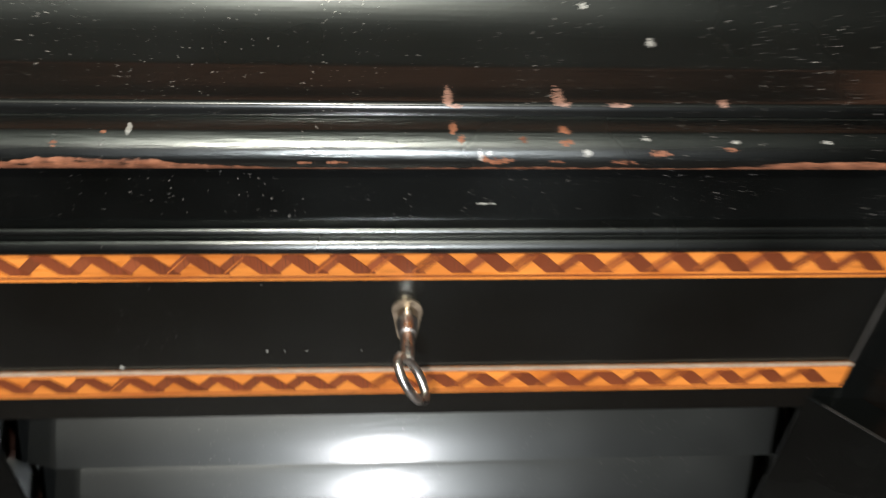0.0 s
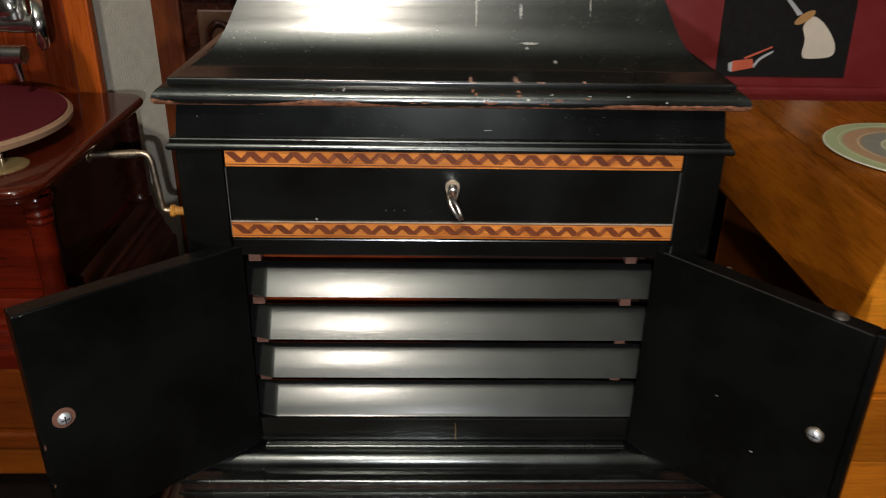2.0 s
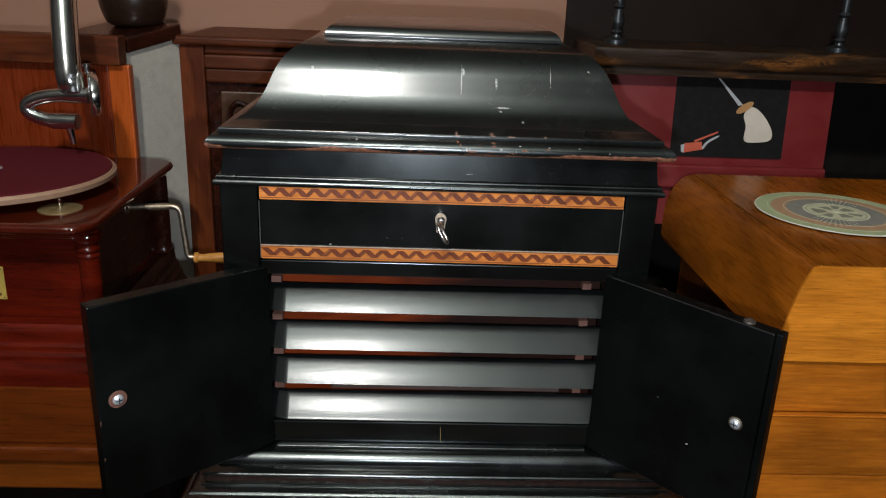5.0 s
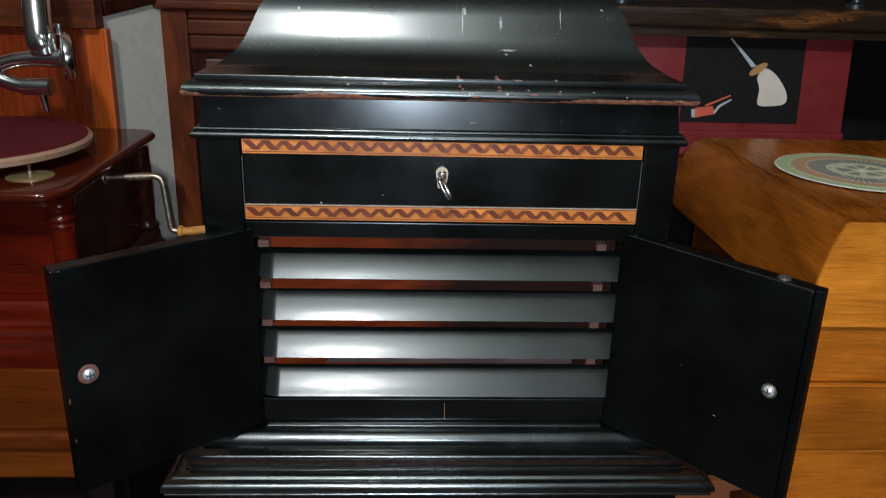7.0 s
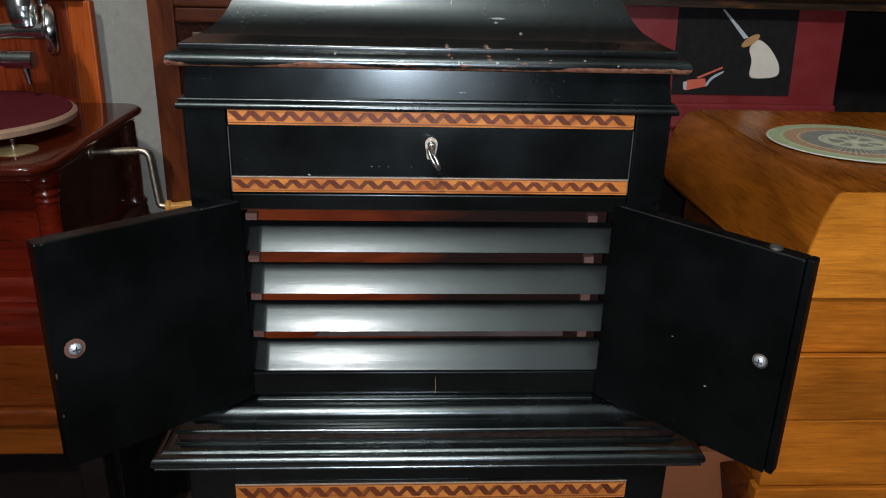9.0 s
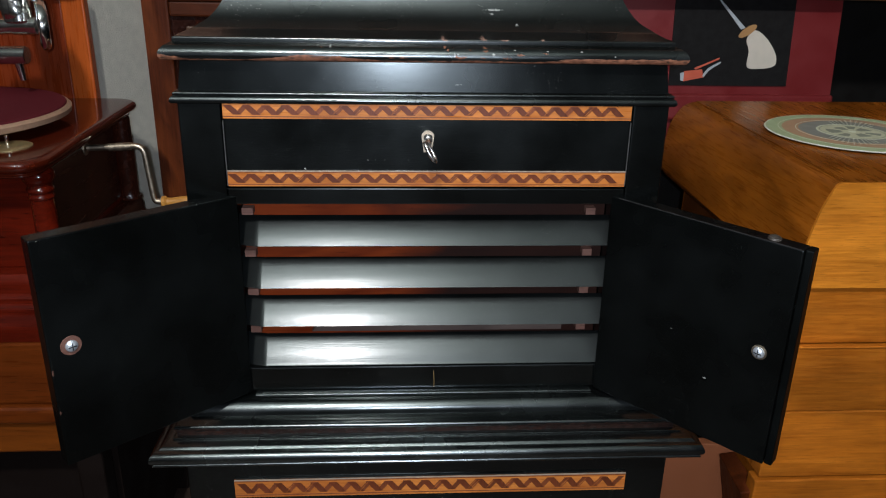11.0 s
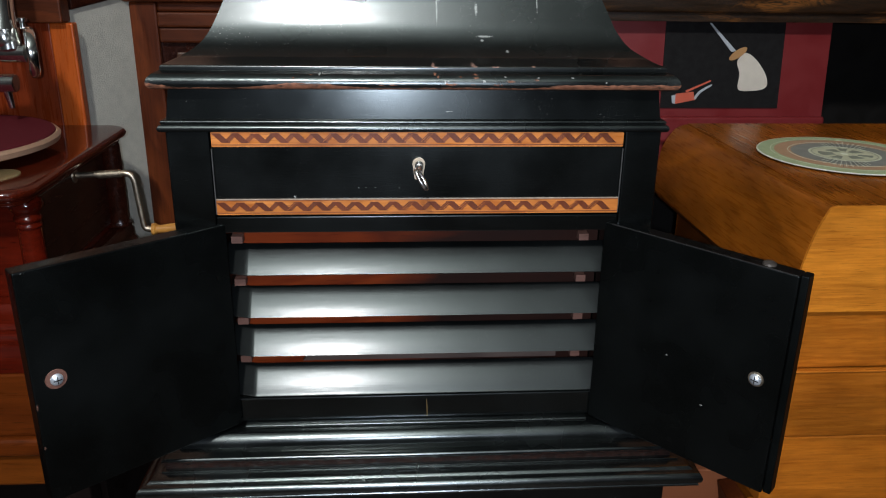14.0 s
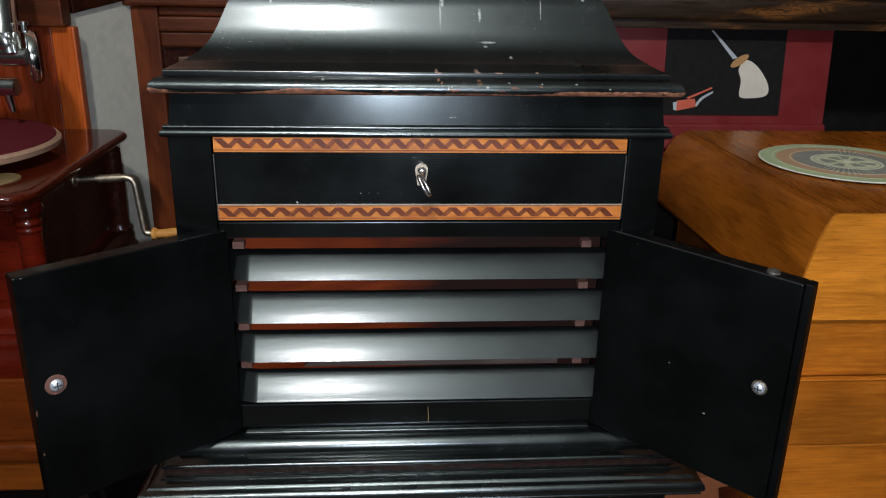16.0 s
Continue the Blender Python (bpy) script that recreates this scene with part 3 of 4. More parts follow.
on("torus_moulding", ring_loft(torus, 0.262, 0, DEPTH, cx=0.0050), black_plinth, "", True)
LX, LY = 0.292, -0.030
bevelled(on("lower_body", box(-LX + 0.005, LX + 0.005, LY, DEPTH + 0.03, 0.03, 0.5296), black))
bevelled(on("lower_panel", box(-0.232, 0.247, LY - 0.002, LY + 0.01, 0.10, 0.4935), black))
inlay_band(0.2395, LY - 0.002, 0.4655, 0.4905, 0.0222, 0.0075)
for sx in (-1, 1):
    for y in (0.0, DEPTH):
        on("foot", lathe([(0.0, 0.0), (0.018, 0.0), (0.022, 0.008), (0.020, 0.024), (0.016, 0.031), (0.0, 0.031)], 20, m=Matrix.Translation((sx * 0.26, y, 0))), black)


def door(hinge, outer, sign, inset, screw_z, sag=0.0):
    """One open door, from its hinge edge to its free edge; sign says which way its thickness lies."""
    d = Vector(outer) - Vector(hinge)
    length, yaw = d.length, math.atan2(d.y, d.x)
    m = Matrix.Translation((hinge[0], hinge[1], 0)) @ Matrix.Rotation(yaw, 4, "Z")
    m = m @ Matrix(((1, 0, 0, 0), (0, 1, 0, 0), (-sag, 0, 1, 0), (0, 0, 0, 1)))
    T = 0.020
    y0, y1 = (0, T) if sign > 0 else (-T, 0)
    bm = box(0, length - 0.008 if sign > 0 else length, y0, y1, 0.592, 0.8385)
    bm.transform(m)
    leaf = bevelled(on("door", bm, black_door, "plain black door leaf standing open"))
    if sign > 0:
        # rebated free edge of the leaf that closes last
        bm = box(length - 0.0078, length, 0.004, T, 0.592, 0.8385)
        bm.transform(m)
        soft_edges(part("rebate", bm, black_edge, leaf), 0.0012)
    # screw of the outer knob, with its rubbed ring
    inward = -1 if sign > 0 else 1
    face = m @ Matrix.Translation((length - inset, 0, screw_z)) @ Matrix.Rotation(radians(90 if inward < 0 else -90), 4, "X")
    part("washer", lathe([(0.0, 0.0), (0.0104 if sign < 0 else 0.0082, 0.0), (0.0100 if sign < 0 else 0.0078, 0.0008), (0.0, 0.0010)], 24, m=face), stain_ring if sign < 0 else old_nickel, leaf, "rubbed reddish ring" if sign < 0 else "dull metal washer")
    part("screw", lathe([(0.0, 0.0), (0.0061, 0.0005), (0.0060, 0.0022), (0.0044, 0.0040), (0.0, 0.0050)], 24, m=face), screw_steel, leaf, "bright steel screw head", True)
    slot = bmesh.new()
    box(-0.0038, 0.0038, -0.0004, 0.0004, 0.0042, 0.0052, slot)
    box(-0.0004, 0.0004, -0.0038, 0.0038, 0.0042, 0.0051, slot)
    slot.transform(face)
    part("screw_slot", slot, dark_board, leaf)
    return leaf, m, length


dull_catch = plain("dull_catch_metal", (0.08, 0.066, 0.055), 0.55, 0.6, 0.3, 200)
door((-0.2085, 0.002), (-0.3720, -0.1365), -1, 0.022, 0.7240)
right_leaf, right_m, right_len = door((0.2040, 0.002), (0.3600, -0.1515), 1, 0.032, 0.7185, 0.038)
part("catch", lathe([(0.0, 0.0), (0.0070, 0.0), (0.0065, 0.002), (0.004, 0.0035), (0.0, 0.004)], 20, m=right_m @ Matrix.Translation((right_len - 0.040, 0.010, 0.8385))), dull_catch, right_leaf, "round metal catch", True)

bm = box(0.010, right_len - 0.009, -0.0004, 0.0008, 0.8378, 0.8388)
bm.transform(right_m)
part("rubbed_edge", bm, plain("rubbed_black_edge", (0.014, 0.013, 0.012), 0.5, 0.0, 0.5, 200), right_leaf, "grey rubbed upper edge")

# pin of the right door's outer catch
part("catch_pin", lathe([(0.0, -0.012), (0.0030, -0.012), (0.0030, 0.006), (0.0055, 0.007), (0.0055, 0.011), (0.0, 0.012)], 16, m=Matrix.Translation((0.2625, -0.0215, 0.8262)) @ Matrix.Rotation(radians(90), 4, "Y")), chrome, right_leaf, "small bright pin", True)

# key in the lock
key = tagged(empty("key", (-0.002, -0.004, 0.905)), "old tarnished steel key standing in the drawer lock", "key")
part("shank", tube([(-0.002, -0.002, 0.906), (-0.002, -0.009, 0.906), (-0.002, -0.0095, 0.906), (-0.002, -0.017, 0.9055), (-0.002, -0.0175, 0.9055), (-0.002, -0.027, 0.905), (-0.0015, -0.030, 0.904)], [0.0020, 0.0020, 0.0046, 0.0040, 0.0030, 0.0028, 0.0022], 16), key_steel, key, smooth=True)
along_bow = Vector((0.48, -0.24, -0.84)).normalized()
across_bow = Vector((0.30, 0.93, -0.10))
across_bow = (across_bow - along_bow * across_bow.dot(along_bow)).normalized()
bow_mid = Vector((-0.0005, -0.0350, 0.8975))
part("bow", tube([bow_mid + 0.0112 * math.cos(a) * along_bow + 0.0060 * math.sin(a) * across_bow for a in (2 * math.pi * i / 28 for i in range(29))], 0.0020, 10), key_steel, key, smooth=True)

# ---- oak gramophone ----
oakg = tagged(empty("oak_gramophone", (0.75, 0.3, 0)), "honey oak gramophone with rounded lid and moulded front", "gramophone")
OX, OY0, OY1, OTOP = 0.467, 0.055, 0.572, 0.838


def oak_part(name, bm, mat, label=""):
    return soft_edges(part(name, bm, mat, oakg, label), 0.002)


corner = smooth_profile([(OX - 0.0080, 0.7110), (OX + 0.0005, 0.7400), (OX + 0.0075, 0.7760), (OX + 0.0150, 0.8060), (OX + 0.0245, 0.8290), (OX + 0.0290, 0.8360), (OX + 0.0350, OTOP)], 4)
OXR = 1.06
corner_r = [(OXR + OX - x, z) for x, z in reversed(corner)]
outline = [(OX, 0.6995)] + corner + corner_r + [(OXR, 0.6995)]
SEAM = 0.506
# the shoulder is fuller at the back than at the front
corner_back = smooth_profile([(OX - 0.0085, 0.7110), (OX - 0.0095, 0.7400), (OX - 0.0080, 0.7720), (OX - 0.0010, 0.8010), (OX + 0.0130, 0.8240), (OX + 0.0240, 0.8325), (OX + 0.0350, OTOP - 0.002)], 4)
bm = bmesh.new()
rings = []
for k in range(9):
    f = k / 8
    profile = [(OX, 0.6995)] + [(a[0] + (b[0] - a[0]) * f, a[1] + (b[1] - a[1]) * f) for a, b in zip(corner, corner_back)] + [(SEAM - 0.0010, OTOP - 0.0006 - 0.0010 * f), (SEAM - 0.0010, 0.6995)]
    rings.append([bm.verts.new((x, OY0 + 0.0045 + (OY1 - OY0 - 0.0045) * f, z)) for x, z in profile])
for a, b in zip(rings, rings[1:]):
    for i in range(len(a)):
        bm.faces.new((a[i], a[(i + 1) % len(a)], b[(i + 1) % len(a)], b[i]))
bm.faces.new(rings[0][::-1])
bm.faces.new(rings[-1])
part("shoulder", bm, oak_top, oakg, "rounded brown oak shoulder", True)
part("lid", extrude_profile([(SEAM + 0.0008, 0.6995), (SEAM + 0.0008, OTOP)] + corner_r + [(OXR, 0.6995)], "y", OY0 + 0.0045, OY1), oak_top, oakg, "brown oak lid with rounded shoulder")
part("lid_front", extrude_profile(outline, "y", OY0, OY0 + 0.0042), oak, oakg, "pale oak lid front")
INSET = OX + 0.034
oak_part("bead_strip", box(OX + 0.001, OXR - 0.001, OY0 - 0.001, OY0 + 0.006, 0.6132, 0.6155), oak_board)
oak_part("upper_rail", box(OX + 0.006, OXR - 0.006, OY0 + 0.009, OY0 + 0.030, 0.6160, 0.6990), oak_board)
oak_part("body_board", box(OX + 0.002, OXR - 0.002, OY0 + 0.002, OY0 + 0.030, 0.5155, 0.6130), oak_board)
oak_part("body_board", box(OX + 0.002, OXR - 0.002, OY0 + 0.002, OY0 + 0.030, 0.4085, 0.5150), oak_board)
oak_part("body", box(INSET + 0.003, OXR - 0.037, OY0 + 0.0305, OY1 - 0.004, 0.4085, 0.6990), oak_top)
oak_part("apron", box(OX - 0.004, OXR + 0.004, OY0 - 0.003, OY0 + 0.022, 0.300, 0.4060), oak_board)
oak_part("bottom_board", box(OX + 0.004, OXR - 0.004, OY0 + 0.0225, OY1, 0.390, 0.4080), oak_top)
for lx, ly, dx in ((OX + 0.022, OY0 + 0.045, 0.05), (OXR - 0.022, OY0 + 0.045, -0.05), (OX + 0.022, OY1 - 0.03, 0.03), (OXR - 0.022, OY1 - 0.03, -0.03)):
    leg = bmesh.new()
    tube([(lx, ly, 0.3895), (lx + dx * 0.5, ly + 0.02, 0.20), (lx + dx, ly + 0.03, 0.0)], [0.058, 0.034, 0.020], 4, leg)
    oak_part("leg", leg, carved_wood, "tapered reddish brown leg")
# The side's shade is put into this darker copy of the oak
part("side_panel", box(INSET, INSET + 0.0025, OY0 + 0.031, OY1 - 0.02, 0.4085, 0.6985), side_oak_shaded, oakg, "brown oak side")
part("knob", lathe([(0.0, 0.0), (0.005, 0.0), (0.004, 0.008), (0.010, 0.014), (0.009, 0.020), (0.0, 0.022)], 20, m=Matrix.Translation((0.687, OY0 + 0.002, 0.513)) @ Matrix.Rotation(radians(90), 4, "X")), chrome, oakg, "small nickel knob", True)

# ---- low board under the oak gramophone ----
low_board = soft_edges(part("low_board", box(0.302, 0.62, 0.168, 0.186, 0.0, 0.386), salmon_paint), 0.002)
tagged(low_board, "salmon painted low board standing under the oak gramophone", "board")

# ---- record on the oak lid ----
mat, nt, bsdf = material("printed_disc")
tc = nt.nodes.new("ShaderNodeTexCoord")
ln = nt.nodes.new("ShaderNodeVectorMath")
ln.operation = "LENGTH"
nt.links.new(tc.outputs["Object"], ln.inputs[0])
green, salmon, slate, cream = (0.36, 0.42, 0.23), (0.42, 0.25, 0.14), (0.22, 0.22, 0.19), (0.54, 0.53, 0.36)
rings = ramp(nt, maths(nt, "MULTIPLY", ln.outputs["Value"], 8.0), [(0.0, cream), (0.40, cream), (0.405, slate), (0.60, slate), (0.61, salmon), (0.79, salmon), (0.80, green), (0.975, green), (0.98, (0.62, 0.62, 0.5))])
rings.node.color_ramp.interpolation = "LINEAR"
nt.links.new(mix(nt, 0.25, rings, noise_node(nt, 45, (1, 1, 1), 4), "OVERLAY"), bsdf.inputs["Base Color"])
bsdf.inputs["Roughness"].default_value = 0.6
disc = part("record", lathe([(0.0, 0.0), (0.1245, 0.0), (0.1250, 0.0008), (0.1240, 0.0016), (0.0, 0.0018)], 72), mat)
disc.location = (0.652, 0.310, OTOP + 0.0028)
# Black disc added to draw the shadow line below the record's rim
part("underside", lathe([(0.0, -0.0024), (0.116, -0.0024), (0.121, -0.0010), (0.1225, -0.0002), (0.0, -0.0002)], 64), dark_board, disc, "black disc standing in for the shadow below the record")
tagged(disc, "pale green, salmon and grey printed record on the oak lid", "record")
dark_sheen = plain("dark_ink", (0.11, 0.11, 0.08), 0.6)
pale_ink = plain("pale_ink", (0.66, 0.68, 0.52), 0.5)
grey_ink = plain("grey_ink", (0.22, 0.23, 0.17), 0.6)
# Fans of dark and pale rays paint the disc's sheen along the view line
for mat, turn in ((dark_sheen, 0.0), (pale_ink, 0.5)):
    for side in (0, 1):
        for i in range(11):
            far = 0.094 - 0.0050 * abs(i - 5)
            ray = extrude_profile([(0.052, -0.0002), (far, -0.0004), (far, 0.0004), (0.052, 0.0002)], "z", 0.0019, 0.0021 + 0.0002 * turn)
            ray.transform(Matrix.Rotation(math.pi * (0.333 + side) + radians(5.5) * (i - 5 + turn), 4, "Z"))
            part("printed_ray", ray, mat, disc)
part("spindle_hole", lathe([(0.0, 0.0018), (0.0056, 0.0018), (0.0050, 0.0023), (0.0, 0.0023)], 16), pale_ink, disc)
for r, w, mat in ((0.050, 0.0012, pale_ink), (0.046, 0.0010, grey_ink), (0.080, 0.0010, pale_ink), (0.105, 0.0008, pale_ink)):
    part("printed_ring", lathe([(r - w, 0.0018), (r - w, 0.00195), (r, 0.00195), (r, 0.0018)], 64), mat, disc)
for a0, a1, r0, r1 in ((0.15, 0.75, 0.014, 0.034), (0.95, 1.35, 0.018, 0.038), (1.55, 2.2, 0.012, 0.030), (2.6, 3.4, 0.016, 0.037), (3.7, 4.1, 0.020, 0.040), (4.5, 5.2, 0.014, 0.033), (5.5, 5.9, 0.018, 0.039)):
    steps = [a0 + (a1 - a0) * k / 5 for k in range(6)]
    part("printed_mark", extrude_profile([(r1 * math.cos(a), r1 * math.sin(a)) for a in steps] + [(r0 * math.cos(a), r0 * math.sin(a)) for a in reversed(steps)], "z", 0.0018, 0.0021), grey_ink, disc)

# ---- framed sign behind the oak gramophone ----
sign = tagged(empty("framed_sign", (0.68, 0.74, 0.80)), "maroon framed black advertising sign standing behind the gramophones", "sign")
SY = 0.735
part("board", box(0.36, 0.845, SY, SY + 0.02, 0.690, 1.0058), maroon, sign)
picture = part("picture", box(0.508, 0.749, SY - 0.003, SY - 0.0005, 0.838, 1.0055), picture_black, sign, "black picture with pale and orange shapes")
soft_edges(part("ledge", box(0.36, 0.846, SY - 0.014, SY - 0.0005, 0.770, 0.822), maroon, sign), 0.006, 3)


def flat_shape(name, pts, mat, y):
    return part(name, extrude_profile(pts, "y", y - 0.0008, y), mat, picture)


pale = plain("cream_print", (0.62, 0.55, 0.46), 0.6)
tan = plain("tan_print", (0.42, 0.22, 0.08), 0.6)
red_print = plain("orange_red_print", (0.55, 0.10, 0.05), 0.6)
grey_print = plain("grey_print", (0.40, 0.42, 0.44), 0.6)
PY = SY - 0.0031
flat_shape("pale_shape", smooth_profile([(0.660, 0.936), (0.672, 0.946), (0.692, 0.936), (0.712, 0.913), (0.722, 0.892), (0.718, 0.877), (0.692, 0.872), (0.664, 0.875), (0.664, 0.905), (0.657, 0.925), (0.660, 0.936)], 4)[:-1], pale, PY)
flat_shape("tan_shape", [(0.657 + 0.0165 * math.cos(a) + 0.006 * math.sin(a), 0.944 + 0.0115 * math.sin(a) + 0.006 * math.cos(a)) for a in (2 * math.pi * i / 20 for i in range(20))], tan, PY - 0.0009)
flat_shape("grey_shape", [(0.594, 1.002), (0.598, 1.002), (0.652, 0.950), (0.643, 0.947)], grey_print, PY - 0.0009)
flat_shape("red_shape", [(0.537, 0.866), (0.573, 0.870), (0.577, 0.854), (0.537, 0.846)], red_print, PY)
flat_shape("grey_shape", [(0.529, 0.862), (0.537, 0.864), (0.537, 0.846), (0.531, 0.848)], grey_print, PY)
flat_shape("red_shape", [(0.556, 0.872), (0.606, 0.893), (0.607, 0.890), (0.560, 0.869)], red_print, PY)
flat_shape("grey_shape", smooth_profile([(0.574, 0.857), (0.585, 0.872), (0.607, 0.884), (0.608, 0.881), (0.588, 0.868), (0.578, 0.854)], 3), grey_print, PY)

# the whole sign leans back
lean = Matrix.Translation((0, SY, 0.83)) @ Matrix.Rotation(radians(-5.5), 4, "X") @ Matrix.Translation((0, -SY, -0.83))
sign.matrix_world = lean @ Matrix.Translation(sign.location)

# ---- shelf above the sign ----
shelf = tagged(empty("wall_shelf", (0.85, 0.7, 1.0)), "dark stained pine shelf with knotty front edge", "shelf")
edge = [(-0.006, 1.0065), (-0.006, 1.0225)] + smooth_profile([(0.0020, 1.0235), (0.0045, 1.0270)], 2) + smooth_profile([(0.0045, 1.0540), (0.0025, 1.0595), (-0.0040, 1.0620)], 3) + [(-0.030, 1.0625)]
part("shelf_board", ring_loft(edge, 0.665, 0.706, 0.929, cx=0.990), shelf_wood, shelf, "knotty moulded board", True)
# Two dark sheets added in place of the dark space round the shelf
part("backing", box(0.36, 1.60, 1.02, 1.048, 0.02, 1.0195), dark_board, shelf, "black sheet standing in for the dark space behind the sign")
part("upper_backing", box(0.30, 1.66, 0.93, 0.95, 1.0065, 1.62), panel_brown, shelf, "dark brown backdrop added behind the shelf")
gunmetal = plain("dark_turned_metal", (0.06, 0.066, 0.07), 0.4, 0.8, 0.3, 60)
post_outline = [(0.0, 1.0627), (0.022, 1.0627), (0.022, 1.071), (0.010, 1.076), (0.0085, 1.081), (0.013, 1.086), (0.0085, 1.091), (0.012, 1.099), (0.014, 1.109), (0.009, 1.121), (0.0085, 1.131), (0.013, 1.136), (0.0085, 1.142), (0.010, 1.18), (0.0, 1.18)]
for px in (0.376, 0.846):
    post = part("turned_post", lathe(post_outline, 24, m=Matrix.Translation((px, 0.770, 0))), gunmetal, smooth=True)
    tagged(post, "dark turned metal post standing on the shelf", "post", group="posts on the shelf")


# ---- mahogany table gramophone on its stand ----
mg = tagged(empty("table_gramophone", (-0.75, 0.4, 0.55)), "red mahogany table gramophone with raised lid and maroon turntable", "gramophone")
MX, MY0, MY1 = -0.503, 0.178, 0.572


def mg_part(name, bm, mat, label="", soft=0.003, smooth=False):
    ob = part(name, bm, mat, mg, label, smooth)
    return soft_edges(ob, soft, 3) if soft else ob


mg_part("case", box(-1.05, MX - 0.018, MY0 + 0.054, MY1 - 0.02, 0.659, 0.8055), mahogany)
# The flank's shade is painted by using the darker mahogany here
mg_part("side_panel", box(MX - 0.0178, MX - 0.0150, MY0 + 0.075, MY1 - 0.045, 0.672, 0.795), mahogany_dark_and_shaded, "side panel with its shade put into the colour", 0.001)
slab = smooth_profile([(-0.006, 0.8060), (0.003, 0.8065), (0.008, 0.8095), (0.006, 0.8125), (0.0075, 0.8140), (0.015, 0.8165), (0.020, 0.8215), (0.0205, 0.8270), (0.016, 0.8312), (0.010, 0.8320)], 4)
mg_part("top_board", rounded_loft(slab, -1.055, MX - 0.002, MY0 - 0.002, MY1, 0.020), mahogany_top, "polished dark red-brown top board", 0, True)
base = smooth_profile([(0.000, 0.6600), (0.004, 0.6555), (0.008, 0.6480), (0.009, 0.6350), (0.014, 0.6290), (0.015, 0.6220), (0.020, 0.6150), (0.021, 0.6080), (0.026, 0.6000), (0.031, 0.5900), (0.033, 0.5720)], 3)
bm = ring_loft(base, 0.275, MY0 + 0.027, MY0 + 0.060)
bm.transform(Matrix.Translation((-0.780, 0, 0)))
mg_part("base_moulding", bm, mahogany, "stepped base moulding", 0)
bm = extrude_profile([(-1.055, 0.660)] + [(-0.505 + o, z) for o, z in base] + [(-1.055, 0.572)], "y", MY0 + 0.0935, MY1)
mg_part("side_moulding", bm, mahogany_dark_and_shaded, "side moulding with its shade put into the colour", 0)
shaft = [(0.012, 0.660), (0.0195, 0.661), (0.0195, 0.667), (0.0150, 0.671), (0.0155, 0.710), (0.0152, 0.765)]
capital = [(0.0152, 0.768), (0.0172, 0.7715), (0.0156, 0.775), (0.0156, 0.777), (0.0182, 0.7815), (0.0160, 0.786), (0.0162, 0.789), (0.0205, 0.7955), (0.0215, 0.8010), (0.0200, 0.8058)]
# Rear column takes the darker copy in place of its shade
for y, head, finish in ((MY0 + 0.034, capital, mahogany), (MY1 - 0.022, [(0.0150, 0.8058)], mahogany_dark_and_shaded)):
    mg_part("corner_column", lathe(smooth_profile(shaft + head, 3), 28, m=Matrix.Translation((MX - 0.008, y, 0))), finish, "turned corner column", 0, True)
mg_part("name_plate", box(-0.682, -0.649, MY0 + 0.0525, MY0 + 0.0539, 0.688, 0.741), plate_brass, "small brass plate", 0.0006)
plate = Matrix.Translation((-0.6655, MY0 + 0.0525, 0.7165)) @ Matrix.Rotation(radians(90), 4, "X")
mg_part("plate_mark", lathe([(0.0, 0.0), (0.0085, 0.0), (0.0085, 0.0006), (0.0, 0.0006)], 20, m=plate), plate_ink, "dark round mark", 0)
mg_part("plate_mark", box(-0.675, -0.656, MY0 + 0.0518, MY0 + 0.0524, 0.6945, 0.6985), plate_ink, "", 0)
for rx in (-0.6785, -0.6525):
    for rz in (0.6915, 0.7375):
        mg_part("rivet", lathe([(0.0, 0.0), (0.0014, 0.0), (0.0010, 0.0010), (0.0, 0.0012)], 10, m=Matrix.Translation((rx, MY0 + 0.0525, rz)) @ Matrix.Rotation(radians(90), 4, "X")), brass, "", 0)
# raised lid
mg_part("raised_lid", box(-1.05, -0.6015, 0.600, 0.616, 0.800, 1.0028), lid_wood, "raised lid with dark inner panel")
mg_part("lid_stile", box(-0.601, -0.562, 0.5945, 0.616, 0.800, 1.0025), lid_stile_wood, "bright orange lid stile")
mg_part("lid_rim", box(-1.05, -0.572, 0.578, 0.616, 1.0030, 1.055), carved_rail_wood, "brown lid rim")
# turntable
tt = Matrix.Translation((-0.701, 0.345, 0))
mg_part("turntable", lathe([(0.0, 0.848), (0.176, 0.848), (0.180, 0.850), (0.181, 0.857), (0.177, 0.861), (0.0, 0.861)], 96, m=tt), rim_metal, "turntable with pale metal rim", 0)
mg_part("felt", lathe([(0.0, 0.8611), (0.1745, 0.8611), (0.1735, 0.8630), (0.0, 0.8635)], 96, m=tt), felt, "maroon felt mat", 0)
mg_part("spindle", lathe([(0.0, 0.832), (0.02, 0.832), (0.02, 0.8479), (0.0045, 0.8479), (0.0045, 0.8635), (0.013, 0.8637), (0.012, 0.8655), (0.0045, 0.8660), (0.0042, 0.879), (0.0, 0.882)], 20, m=tt), screw_steel, "bright spindle with its washer", 0, True)
# speed dial
dial = Matrix.Translation((-0.556, 0.238, 0))
mg_part("speed_dial", lathe([(0.0, 0.8321), (0.031, 0.8321), (0.031, 0.8335), (0.024, 0.8350), (0.0, 0.8352)], 32, m=dial), brass, "brass speed dial", 0)
mg_part("dial_pin", lathe([(0.0, 0.835), (0.003, 0.835), (0.003, 0.847), (0.0, 0.849)], 12, m=dial), chrome, "", 0, True)
# tone arm, gooseneck and sound box
AX, AY = 0.013, 0.45
